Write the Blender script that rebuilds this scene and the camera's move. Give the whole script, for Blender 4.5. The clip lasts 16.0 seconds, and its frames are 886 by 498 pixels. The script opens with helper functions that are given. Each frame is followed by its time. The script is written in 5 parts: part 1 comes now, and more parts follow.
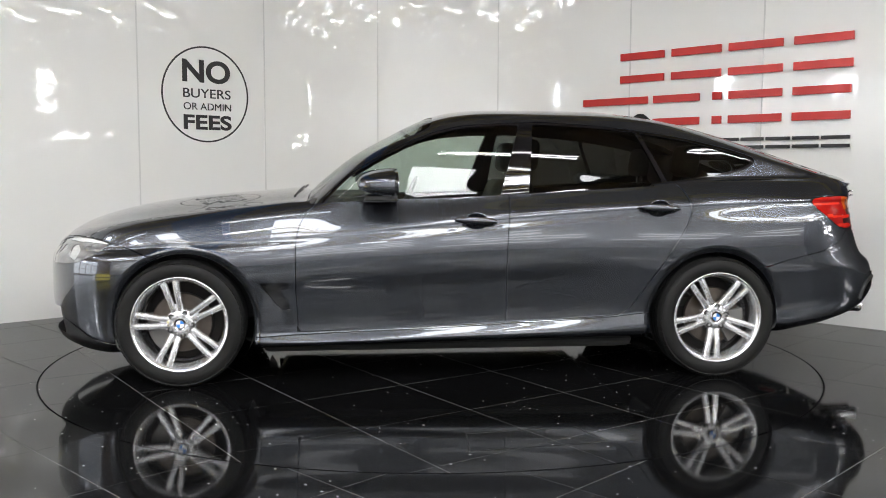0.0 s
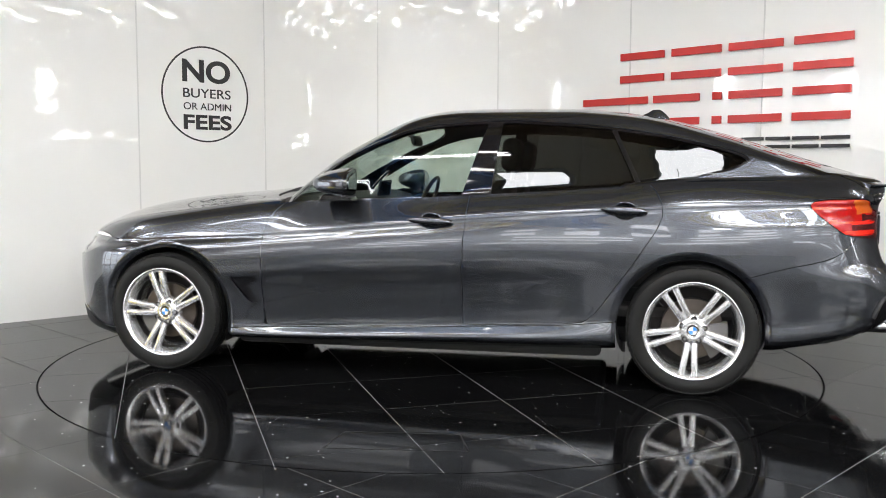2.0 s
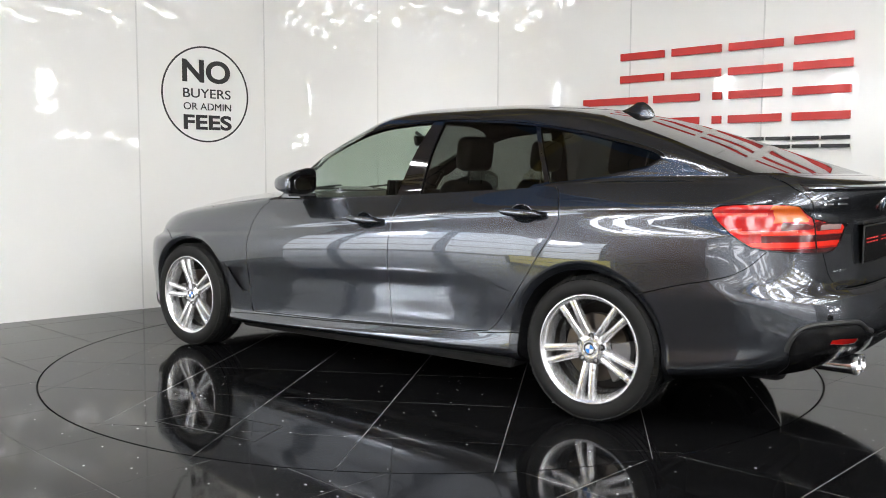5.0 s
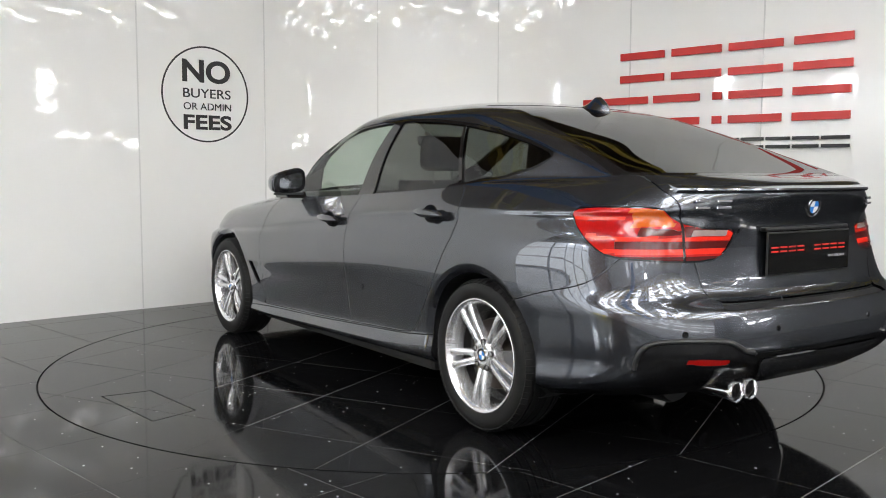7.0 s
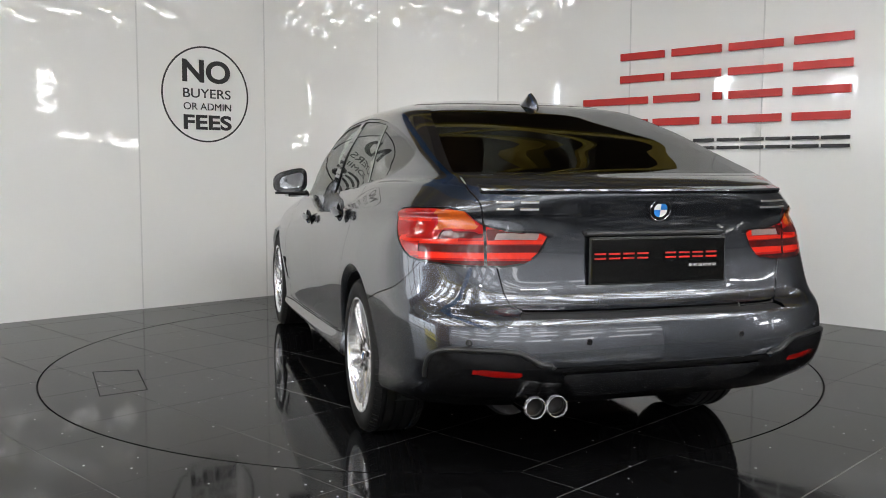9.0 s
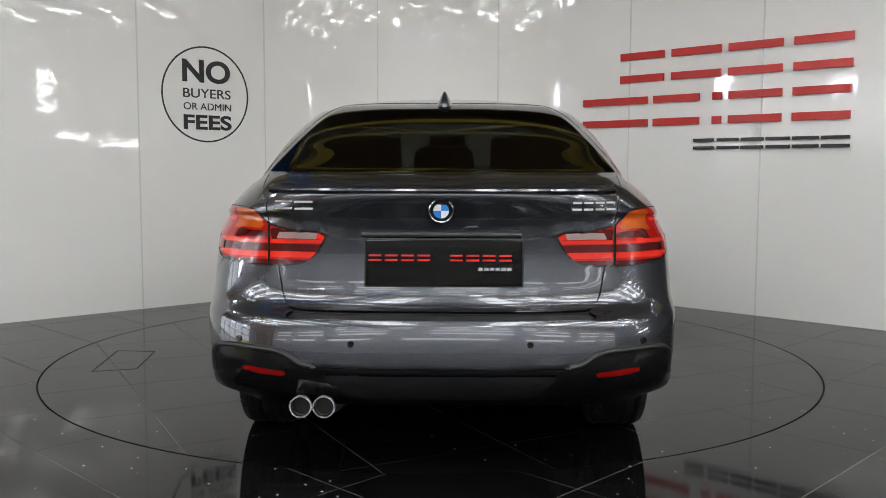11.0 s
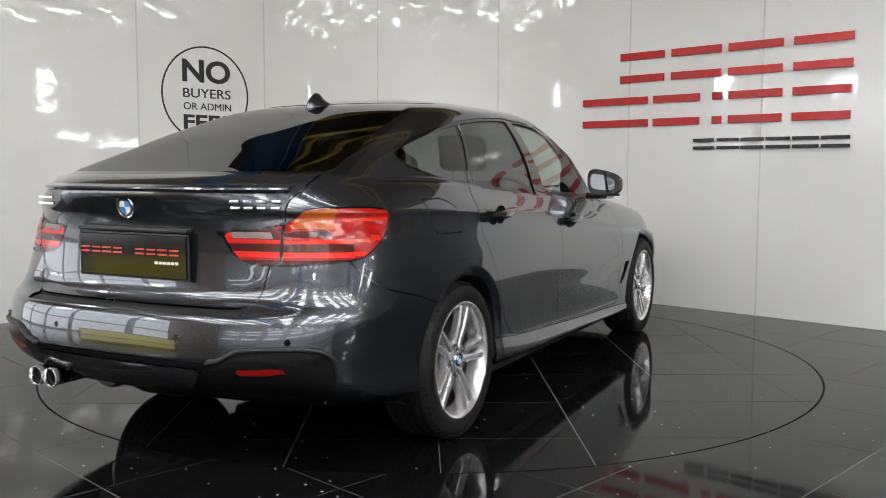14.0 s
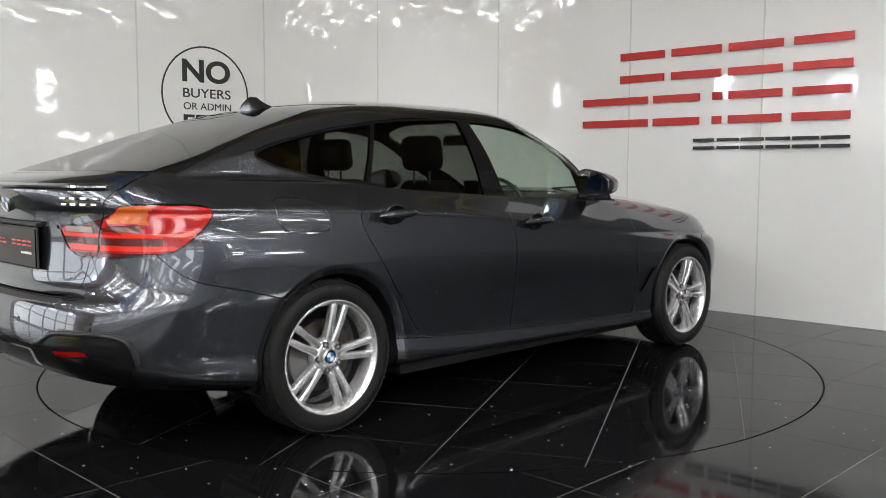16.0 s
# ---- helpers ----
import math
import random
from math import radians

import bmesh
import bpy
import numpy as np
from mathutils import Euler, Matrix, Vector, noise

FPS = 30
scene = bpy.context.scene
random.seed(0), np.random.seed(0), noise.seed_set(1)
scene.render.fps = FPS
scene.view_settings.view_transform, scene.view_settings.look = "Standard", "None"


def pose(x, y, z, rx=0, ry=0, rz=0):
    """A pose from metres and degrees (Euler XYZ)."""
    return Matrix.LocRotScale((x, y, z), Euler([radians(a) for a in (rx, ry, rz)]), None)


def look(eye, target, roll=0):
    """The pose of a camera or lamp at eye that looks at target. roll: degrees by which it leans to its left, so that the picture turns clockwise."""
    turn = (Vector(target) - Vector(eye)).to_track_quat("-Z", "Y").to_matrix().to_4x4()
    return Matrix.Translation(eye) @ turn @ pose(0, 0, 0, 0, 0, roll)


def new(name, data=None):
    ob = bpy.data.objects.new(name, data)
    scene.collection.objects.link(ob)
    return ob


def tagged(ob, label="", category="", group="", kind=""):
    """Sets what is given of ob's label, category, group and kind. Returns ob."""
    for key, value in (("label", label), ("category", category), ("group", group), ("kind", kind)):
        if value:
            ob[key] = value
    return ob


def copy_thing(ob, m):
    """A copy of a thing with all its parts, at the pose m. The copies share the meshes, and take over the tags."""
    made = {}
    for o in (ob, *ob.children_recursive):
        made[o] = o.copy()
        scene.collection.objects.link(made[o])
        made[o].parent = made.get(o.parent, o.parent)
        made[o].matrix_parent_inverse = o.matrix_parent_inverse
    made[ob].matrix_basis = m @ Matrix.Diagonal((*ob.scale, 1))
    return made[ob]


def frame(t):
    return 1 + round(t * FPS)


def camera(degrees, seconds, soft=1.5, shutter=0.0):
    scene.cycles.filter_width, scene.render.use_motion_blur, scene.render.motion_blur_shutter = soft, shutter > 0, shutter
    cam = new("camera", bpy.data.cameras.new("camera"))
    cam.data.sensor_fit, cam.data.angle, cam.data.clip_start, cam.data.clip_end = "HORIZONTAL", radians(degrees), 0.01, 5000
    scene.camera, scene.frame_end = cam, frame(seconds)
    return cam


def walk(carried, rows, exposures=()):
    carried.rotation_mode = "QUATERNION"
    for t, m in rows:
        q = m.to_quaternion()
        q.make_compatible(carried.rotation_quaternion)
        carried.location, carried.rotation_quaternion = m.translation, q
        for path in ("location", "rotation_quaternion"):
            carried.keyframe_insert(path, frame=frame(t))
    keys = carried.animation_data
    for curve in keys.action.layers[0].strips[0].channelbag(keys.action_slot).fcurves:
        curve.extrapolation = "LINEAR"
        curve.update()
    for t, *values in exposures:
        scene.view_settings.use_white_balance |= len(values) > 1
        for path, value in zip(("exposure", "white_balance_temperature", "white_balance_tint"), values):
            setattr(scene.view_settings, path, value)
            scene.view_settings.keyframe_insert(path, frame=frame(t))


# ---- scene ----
# ---- camera ----
EYE = (0.0, -5.591, 1.1354)
VIEW = look(EYE, (0.0 + 0.0113064, -5.591 + 0.996319, 1.1354 - 0.0849741), 0.193)
cam = camera(52.30, 16.0, soft=0.95)
walk(cam, [(0.0, VIEW), (16.0, VIEW)], [(0.0, 0.24), (1.0, 0.49), (3.5, 0.54), (7.0, 0.34), (9.0, 0.02), (11.5, -0.14), (12.5, -0.07), (16.0, 0.07)])

# ---- world, lights, exposure ----
world = bpy.data.worlds.new("world")
scene.world = world
world.use_nodes = True
wn = world.node_tree
sky = wn.nodes.new("ShaderNodeTexSky")
sky.sky_type, sky.sun_disc, sky.sun_elevation, sky.sun_rotation = "NISHITA", False, radians(40), radians(200)
wn.links.new(sky.outputs[0], wn.nodes["Background"].inputs[0])
wn.nodes["Background"].inputs[1].default_value = 0.05

# turn of the platform, degrees at seconds
TURN = ((0.0, -5.35), (1.0, 3.38), (2.0, 12.10), (3.0, 20.83), (4.0, 29.58), (6.5, 51.48), (7.5, 60.26), (9.0, 73.51),
        (11.5, 95.68), (12.5, 104.57), (13.5, 113.51), (14.5, 122.49), (15.5, 131.50), (16.0, 135.99))
CAR_OFF = (-0.058, -0.083, 0.0)


# ---- node helpers ----
def mat(name, col, rough=0.5, metal=0.0, spec=0.5, coat=0.0, vary=0.12, scale=6.0, bump=0.0, bscale=200.0, rvary=0.0, coat_rough=0.03):
    m = bpy.data.materials.new(name)
    m.use_nodes = True
    nt = m.node_tree
    b = nt.nodes["Principled BSDF"]
    b.inputs["Roughness"].default_value = rough
    b.inputs["Metallic"].default_value = metal
    b.inputs["Specular IOR Level"].default_value = spec
    b.inputs["Coat Weight"].default_value = coat
    b.inputs["Coat Roughness"].default_value = coat_rough
    tc = nt.nodes.new("ShaderNodeTexCoord")
    n1 = nt.nodes.new("ShaderNodeTexNoise")
    n1.inputs["Scale"].default_value, n1.inputs["Detail"].default_value = scale, 6.0
    nt.links.new(tc.outputs["Object"], n1.inputs["Vector"])
    mix = nt.nodes.new("ShaderNodeMix")
    mix.data_type = "RGBA"
    mix.inputs[6].default_value = (*[c * (1 - vary) for c in col], 1)
    mix.inputs[7].default_value = (*[min(1, c * (1 + vary)) for c in col], 1)
    nt.links.new(n1.outputs["Fac"], mix.inputs[0])
    nt.links.new(mix.outputs[2], b.inputs["Base Color"])
    if rvary:
        n3 = nt.nodes.new("ShaderNodeTexNoise")
        n3.inputs["Scale"].default_value, n3.inputs["Detail"].default_value = scale * 2.3, 8.0
        nt.links.new(tc.outputs["Object"], n3.inputs["Vector"])
        mr = nt.nodes.new("ShaderNodeMapRange")
        mr.inputs["To Min"].default_value, mr.inputs["To Max"].default_value = max(0, rough - rvary), rough + rvary
        nt.links.new(n3.outputs["Fac"], mr.inputs["Value"])
        nt.links.new(mr.outputs[0], b.inputs["Roughness"])
    if bump:
        n2 = nt.nodes.new("ShaderNodeTexNoise")
        n2.inputs["Scale"].default_value = bscale
        nt.links.new(tc.outputs["Object"], n2.inputs["Vector"])
        bp = nt.nodes.new("ShaderNodeBump")
        bp.inputs["Strength"].default_value, bp.inputs["Distance"].default_value = bump, 0.002
        nt.links.new(n2.outputs["Fac"], bp.inputs["Height"])
        nt.links.new(bp.outputs[0], b.inputs["Normal"])
    return m


def glow(name, col, strength):
    m = bpy.data.materials.new(name)
    m.use_nodes = True
    b = m.node_tree.nodes["Principled BSDF"]
    b.inputs["Base Color"].default_value = (*col, 1)
    b.inputs["Emission Color"].default_value = (*col, 1)
    b.inputs["Emission Strength"].default_value = strength
    return m


def sheet_glass(name, tint, rough=0.0):
    """Thin glass: a tinted see-through sheet whose mirror gloss grows towards grazing views."""
    m = bpy.data.materials.new(name)
    m.use_nodes = True
    nt = m.node_tree
    nt.nodes.remove(nt.nodes["Principled BSDF"])
    tr, gl, lw, mx = (nt.nodes.new("ShaderNode" + k) for k in ("BsdfTransparent", "BsdfGlossy", "LayerWeight", "MixShader"))
    tr.inputs[0].default_value = (*tint, 1)
    gl.inputs["Roughness"].default_value = rough
    lw.inputs["Blend"].default_value = 0.5
    po = nt.nodes.new("ShaderNodeMath")
    po.operation = "POWER"
    po.inputs[1].default_value = 4.5
    ma = nt.nodes.new("ShaderNodeMath")
    ma.operation = "MULTIPLY_ADD"
    ma.inputs[1].default_value, ma.inputs[2].default_value = 0.90, 0.065
    nt.links.new(lw.outputs["Facing"], po.inputs[0])
    nt.links.new(po.outputs[0], ma.inputs[0])
    nt.links.new(ma.outputs[0], mx.inputs[0])
    nt.links.new(tr.outputs[0], mx.inputs[1])
    nt.links.new(gl.outputs[0], mx.inputs[2])
    nt.links.new(mx.outputs[0], nt.nodes["Material Output"].inputs[0])
    return m


def granite(name):
    """Polished black granite tile with pale flecks, a little dust and a different tone for each tile."""
    m = bpy.data.materials.new(name)
    m.use_nodes = True
    nt = m.node_tree
    b = nt.nodes["Principled BSDF"]
    tc = nt.nodes.new("ShaderNodeTexCoord")
    info = nt.nodes.new("ShaderNodeObjectInfo")
    v = nt.nodes.new("ShaderNodeTexVoronoi")
    v.inputs["Scale"].default_value = 15.0
    shift = nt.nodes.new("ShaderNodeVectorMath")
    shift.operation = "MULTIPLY_ADD"
    shift.inputs[1].default_value = (37.0, 53.0, 0.0)
    spread = nt.nodes.new("ShaderNodeCombineXYZ")
    for k in (0, 1):
        nt.links.new(info.outputs["Random"], spread.inputs[k])
    nt.links.new(spread.outputs[0], shift.inputs[0])
    nt.links.new(tc.outputs["Object"], shift.inputs[2])
    nt.links.new(shift.outputs[0], v.inputs["Vector"])
    fleck = nt.nodes.new("ShaderNodeMath")
    fleck.operation = "LESS_THAN"
    fleck.inputs[1].default_value = 0.068
    nt.links.new(v.outputs["Distance"], fleck.inputs[0])
    rare = nt.nodes.new("ShaderNodeSeparateColor")
    nt.links.new(v.outputs["Color"], rare.inputs[0])
    pick = nt.nodes.new("ShaderNodeMath")
    pick.operation = "LESS_THAN"
    pick.inputs[1].default_value = 0.55
    nt.links.new(rare.outputs[0], pick.inputs[0])
    both = nt.nodes.new("ShaderNodeMath")
    both.operation = "MULTIPLY"
    nt.links.new(fleck.outputs[0], both.inputs[0])
    nt.links.new(pick.outputs[0], both.inputs[1])
    n = nt.nodes.new("ShaderNodeTexNoise")
    n.inputs["Scale"].default_value, n.inputs["Detail"].default_value = 2.2, 8.0
    nt.links.new(shift.outputs[0], n.inputs["Vector"])
    base = nt.nodes.new("ShaderNodeMix")
    base.data_type = "RGBA"
    base.inputs[6].default_value, base.inputs[7].default_value = (0.0022, 0.0022, 0.0024, 1), (0.006, 0.006, 0.0064, 1)
    nt.links.new(n.outputs["Fac"], base.inputs[0])
    tone = nt.nodes.new("ShaderNodeMix")
    tone.data_type = "RGBA"
    tone.inputs[7].default_value = (0.009, 0.009, 0.0095, 1)
    sc = nt.nodes.new("ShaderNodeMath")
    sc.operation = "MULTIPLY"
    sc.inputs[1].default_value = 0.35
    nt.links.new(info.outputs["Random"], sc.inputs[0])
    nt.links.new(sc.outputs[0], tone.inputs[0])
    nt.links.new(base.outputs[2], tone.inputs[6])
    mix = nt.nodes.new("ShaderNodeMix")
    mix.data_type = "RGBA"
    mix.inputs[7].default_value = (0.75, 0.75, 0.76, 1)
    nt.links.new(both.outputs[0], mix.inputs[0])
    nt.links.new(tone.outputs[2], mix.inputs[6])
    nt.links.new(mix.outputs[2], b.inputs["Base Color"])
    mr = nt.nodes.new("ShaderNodeMapRange")
    mr.inputs["To Min"].default_value, mr.inputs["To Max"].default_value = 0.02, 0.10
    nt.links.new(n.outputs["Fac"], mr.inputs["Value"])
    nt.links.new(mr.outputs[0], b.inputs["Roughness"])
    b.inputs["IOR"].default_value = 1.235
    return m


def car_paint(name):
    """Dark mineral grey metallic paint with fine flakes under a clear coat."""
    m = bpy.data.materials.new(name)
    m.use_nodes = True
    nt = m.node_tree
    b = nt.nodes["Principled BSDF"]
    tc = nt.nodes.new("ShaderNodeTexCoord")
    n = nt.nodes.new("ShaderNodeTexNoise")
    n.inputs["Scale"].default_value, n.inputs["Detail"].default_value = 900.0, 2.0
    nt.links.new(tc.outputs["Object"], n.inputs["Vector"])
    mix = nt.nodes.new("ShaderNodeMix")
    mix.data_type = "RGBA"
    mix.inputs[6].default_value, mix.inputs[7].default_value = (0.028, 0.031, 0.037, 1), (0.102, 0.111, 0.131, 1)
    nt.links.new(n.outputs["Fac"], mix.inputs[0])
    nt.links.new(mix.outputs[2], b.inputs["Base Color"])
    b.inputs["Metallic"].default_value = 0.85
    b.inputs["Roughness"].default_value = 0.25
    b.inputs["Coat Weight"].default_value = 1.0
    b.inputs["Coat Roughness"].default_value = 0.012
    b.inputs["Coat IOR"].default_value = 1.62
    return m


def wall_gloss(name):
    """White laminated panel, slightly wavy and glossy, with faint scuffs."""
    m = mat(name, (0.80, 0.80, 0.785), 0.022, spec=0.38, vary=0.025, scale=1.3, rvary=0.012)
    nt = m.node_tree
    tc = nt.nodes.new("ShaderNodeTexCoord")
    n = nt.nodes.new("ShaderNodeTexNoise")
    n.inputs["Scale"].default_value, n.inputs["Detail"].default_value = 3.0, 2.0
    nt.links.new(tc.outputs["Object"], n.inputs["Vector"])
    bp = nt.nodes.new("ShaderNodeBump")
    bp.inputs["Strength"].default_value, bp.inputs["Distance"].default_value = 0.25, 0.01
    nt.links.new(n.outputs["Fac"], bp.inputs["Height"])
    nt.links.new(bp.outputs[0], nt.nodes["Principled BSDF"].inputs["Normal"])
    return m


M_TILE = granite("black_granite")
M_GROUT = mat("pale_grout", (0.19, 0.19, 0.187), 0.9, vary=0.3, scale=8)
M_GAPBLK = mat("dark_gap", (0.008, 0.008, 0.008), 0.8)
M_WALL = wall_gloss("white_panel")
M_SEAM = mat("panel_seam", (0.62, 0.62, 0.61), 0.4)
M_RED = mat("red_acrylic", (0.50, 0.016, 0.012), 0.35, vary=0.05)
M_BLACKSIGN = mat("black_acrylic", (0.012, 0.012, 0.013), 0.35)
M_HALL = mat("hall_sheet", (0.17, 0.17, 0.172), 0.7, vary=0.15, scale=0.8)
M_HALLPALE = mat("pale_hall_sheet", (0.60, 0.605, 0.61), 0.6, vary=0.12, scale=0.8)
M_ROOFSHEET = mat("roof_sheet", (0.07, 0.07, 0.072), 0.7, vary=0.2, scale=0.8)
M_CEIL = mat("brown_roof_lining", (0.27, 0.20, 0.14), 0.7, vary=0.3, scale=0.7)
M_BLUEBEAM = mat("blue_steel", (0.05, 0.18, 0.46), 0.5, vary=0.15, scale=2)
M_TRUSS = mat("dull_yellow_steel", (0.50, 0.37, 0.06), 0.6, vary=0.2)
M_ORANGEW = mat("brown_panel", (0.20, 0.11, 0.07), 0.6, vary=0.2, scale=2)
M_SKYL = glow("daylight_pane", (0.96, 0.975, 1.0), 11.5)
M_PANE = glow("dim_daylight_pane", (0.96, 0.975, 1.0), 4.0)
M_LOUVRE = glow("louvre_daylight", (0.97, 0.98, 1.0), 5.0)
M_FILL = glow("fill_lamp_face", (0.98, 0.99, 1.0), 75.0)
M_FILLDAY = glow("fill_daylight", (0.93, 0.965, 1.0), 2.6)
M_YGLOW = glow("yellow_glow", (0.95, 0.80, 0.12), 1.5)
M_TUBE = glow("lamp_tube", (1.0, 0.985, 0.96), 44.0)


# ---- mesh helpers ----
def mesh_ob(name, verts, faces, material, parent=None, label="", smooth=False, normals=None):
    me = bpy.data.meshes.new(name)
    me.from_pydata([tuple(v) for v in verts], [], [tuple(f) for f in faces])
    me.materials.append(material)
    if smooth or normals is not None:
        me.polygons.foreach_set("use_smooth", [True] * len(me.polygons))
    if normals is not None:
        me.normals_split_custom_set_from_vertices([tuple(n) for n in normals])
    ob = new(name, me)
    if parent:
        ob.parent = parent
    return tagged(ob, label)


def part(name, bm, material, parent=None, label="", smooth=False):
    me = bpy.data.meshes.new(name)
    bm.normal_update()
    bm.to_mesh(me)
    bm.free()
    me.materials.append(material)
    if smooth:
        me.polygons.foreach_set("use_smooth", [True] * len(me.polygons))
        me.set_sharp_from_angle(angle=radians(35))
    ob = new(name, me)
    if parent:
        ob.parent = parent
    return tagged(ob, label)


def box(sx, sy, sz, m=None, bevel=0.0, seg=2):
    bm = bmesh.new()
    bmesh.ops.create_cube(bm, size=1.0, matrix=Matrix.Diagonal((sx, sy, sz, 1)))
    if bevel:
        bmesh.ops.bevel(bm, geom=list(bm.edges), offset=bevel, segments=seg, affect="EDGES", profile=0.5)
    if m is not None:
        bm.transform(m)
    return bm


def lathe(profile, steps=48, m=None, closed=False):
    """Turn a profile of (radius, along) about the y axis."""
    bm = bmesh.new()
    rings = []
    for r, a in profile:
        if r < 1e-6:
            rings.append([bm.verts.new((0, a, 0))])
        else:
            rings.append([bm.verts.new((r * math.cos(2 * math.pi * i / steps), a, r * math.sin(2 * math.pi * i / steps))) for i in range(steps)])
    pairs = list(zip(rings, rings[1:])) + ([(rings[-1], rings[0])] if closed else [])
    for a, b in pairs:
        for i in range(steps):
            j = (i + 1) % steps
            vs = [a[i % len(a)], a[j % len(a)], b[j % len(b)], b[i % len(b)]]
            u = []
            for q in vs:
                if q not in u:
                    u.append(q)
            if len(u) > 2:
                bm.faces.new(u)
    bmesh.ops.recalc_face_normals(bm, faces=bm.faces)
    if m is not None:
        bm.transform(m)
    return bm


def prism(outline, depth, m=None, bevel=0.0):
    """A flat outline of (x, z) pulled along y from 0 to depth."""
    bm = bmesh.new()
    a = [bm.verts.new((x, 0, z)) for x, z in outline]
    b = [bm.verts.new((x, depth, z)) for x, z in outline]
    bm.faces.new(a)
    bm.faces.new(b[::-1])
    for i in range(len(a)):
        j = (i + 1) % len(a)
        bm.faces.new((a[j], a[i], b[i], b[j]))
    bmesh.ops.recalc_face_normals(bm, faces=bm.faces)
    if bevel:
        bmesh.ops.bevel(bm, geom=list(bm.edges), offset=bevel, segments=2, affect="EDGES", profile=0.5)
    if m is not None:
        bm.transform(m)
    return bm


def tube(points, r, steps=10):
    """A round bar along points."""
    bm = bmesh.new()
    pts = [Vector(p) for p in points]
    rings = []
    for i, p in enumerate(pts):
        d = (pts[min(i + 1, len(pts) - 1)] - pts[max(i - 1, 0)]).normalized()
        q = d.to_track_quat("Z", "Y")
        rings.append([bm.verts.new(p + q @ Vector((r * math.cos(2 * math.pi * k / steps), r * math.sin(2 * math.pi * k / steps), 0))) for k in range(steps)])
    for a, b in zip(rings, rings[1:]):
        for i in range(steps):
            bm.faces.new((a[i], a[(i + 1) % steps], b[(i + 1) % steps], b[i]))
    bm.faces.new(rings[0][::-1])
    bm.faces.new(rings[-1])
    bmesh.ops.recalc_face_normals(bm, faces=bm.faces)
    return bm


def split(V, N, F, fun):
    """Cut the faces along fun = 0. V, N: lists of points and normals, F: list of index tuples."""
    vals = fun(np.array(V))
    vals = np.where(np.abs(vals) < 1e-7, 1e-7, vals)
    pos = vals > 0
    cache, out = {}, []

    def cut(i, j):
        k = (i, j) if i < j else (j, i)
        if k not in cache:
            t = vals[k[0]] / (vals[k[0]] - vals[k[1]])
            p = V[k[0]] * (1 - t) + V[k[1]] * t
            n = N[k[0]] * (1 - t) + N[k[1]] * t
            cache[k] = len(V)
            V.append(p)
            N.append(n / (np.linalg.norm(n) + 1e-12))
        return cache[k]

    for f in F:
        s = [pos[i] for i in f]
        if all(s) or not any(s):
            out.append(f)
            continue
        a, b = [], []
        for q in range(len(f)):
            i, j = f[q], f[(q + 1) % len(f)]
            (a if pos[i] else b).append(i)
            if pos[i] != pos[j]:
                c = cut(i, j)
                a.append(c)
                b.append(c)
        out += [tuple(g) for g in (a, b) if len(g) > 2]
    return out


# ---- floor, platform, walls ----
R_TABLE = 2.267
FLOOR_ANGLE, TABLE_ANGLE = 45.0, 28.8


def curved_wall_path():
    """Points along the foot of the wall: straight, a quarter bend, straight. (s, x, y, nx, ny); s grows along the wall."""
    cx, cy, r = -0.02, 0.945, 2.24
    a0, a1 = 131.8, 45.6
    p0 = (cx + r * math.cos(radians(a0)), cy + r * math.sin(radians(a0)))
    p1 = (cx + r * math.cos(radians(a1)), cy + r * math.sin(radians(a1)))
    return (cx, cy, r, a0, a1, p0, p1)


CXW, CYW, RW, A0W, A1W, P0W, P1W = curved_wall_path()
DLW = (math.sin(radians(A0W)), -math.cos(radians(A0W)))
DRW = (math.sin(radians(A1W)), -math.cos(radians(A1W)))
ARC = RW * radians(A0W - A1W)


def wall_at(s):
    """Foot of the wall's face at s metres from the start of the bend, and the way along it and out of it."""
    if s < 0:
        d = DLW
        p = (P0W[0] + d[0] * s, P0W[1] + d[1] * s)
    elif s > ARC:
        d = DRW
        p = (P1W[0] + d[0] * (s - ARC), P1W[1] + d[1] * (s - ARC))
    else:
        a = radians(A0W) - s / RW
        d = (math.sin(a), -math.cos(a))
        p = (CXW + RW * math.cos(a), CYW + RW * math.sin(a))
    return p, d, (d[1], -d[0])


WALL_H = 3.35


def wall_panel(name, s0, s1, parent):
    n = max(1, int((s1 - s0) / 0.06)) if s1 > 0 and s0 < ARC else 1
    V, F = [], []
    for i in range(n + 1):
        p, d, o = wall_at(s0 + 0.002 + (s1 - s0 - 0.004) * i / n)
        for k, z in ((0, 0.0), (0, WALL_H), (0.018, WALL_H), (0.018, 0.0)):
            V.append((p[0] - o[0] * k, p[1] - o[1] * k, z))
    for i in range(n):
        a, b = 4 * i, 4 * i + 4
        for k in range(4):
            F.append((a + k, a + (k + 1) % 4, b + (k + 1) % 4, b + k))
    F += [(3, 2, 1, 0), tuple(4 * n + k for k in range(4))]
    ob = mesh_ob(name, V, F, M_WALL, parent)
    bm = bmesh.new()
    bm.from_mesh(ob.data)
    bmesh.ops.recalc_face_normals(bm, faces=bm.faces)
    bm.to_mesh(ob.data)
    bm.free()
    ob.data.polygons.foreach_set("use_smooth", [True] * len(ob.data.polygons))
    ob.data.set_sharp_from_angle(angle=radians(30))
    return ob


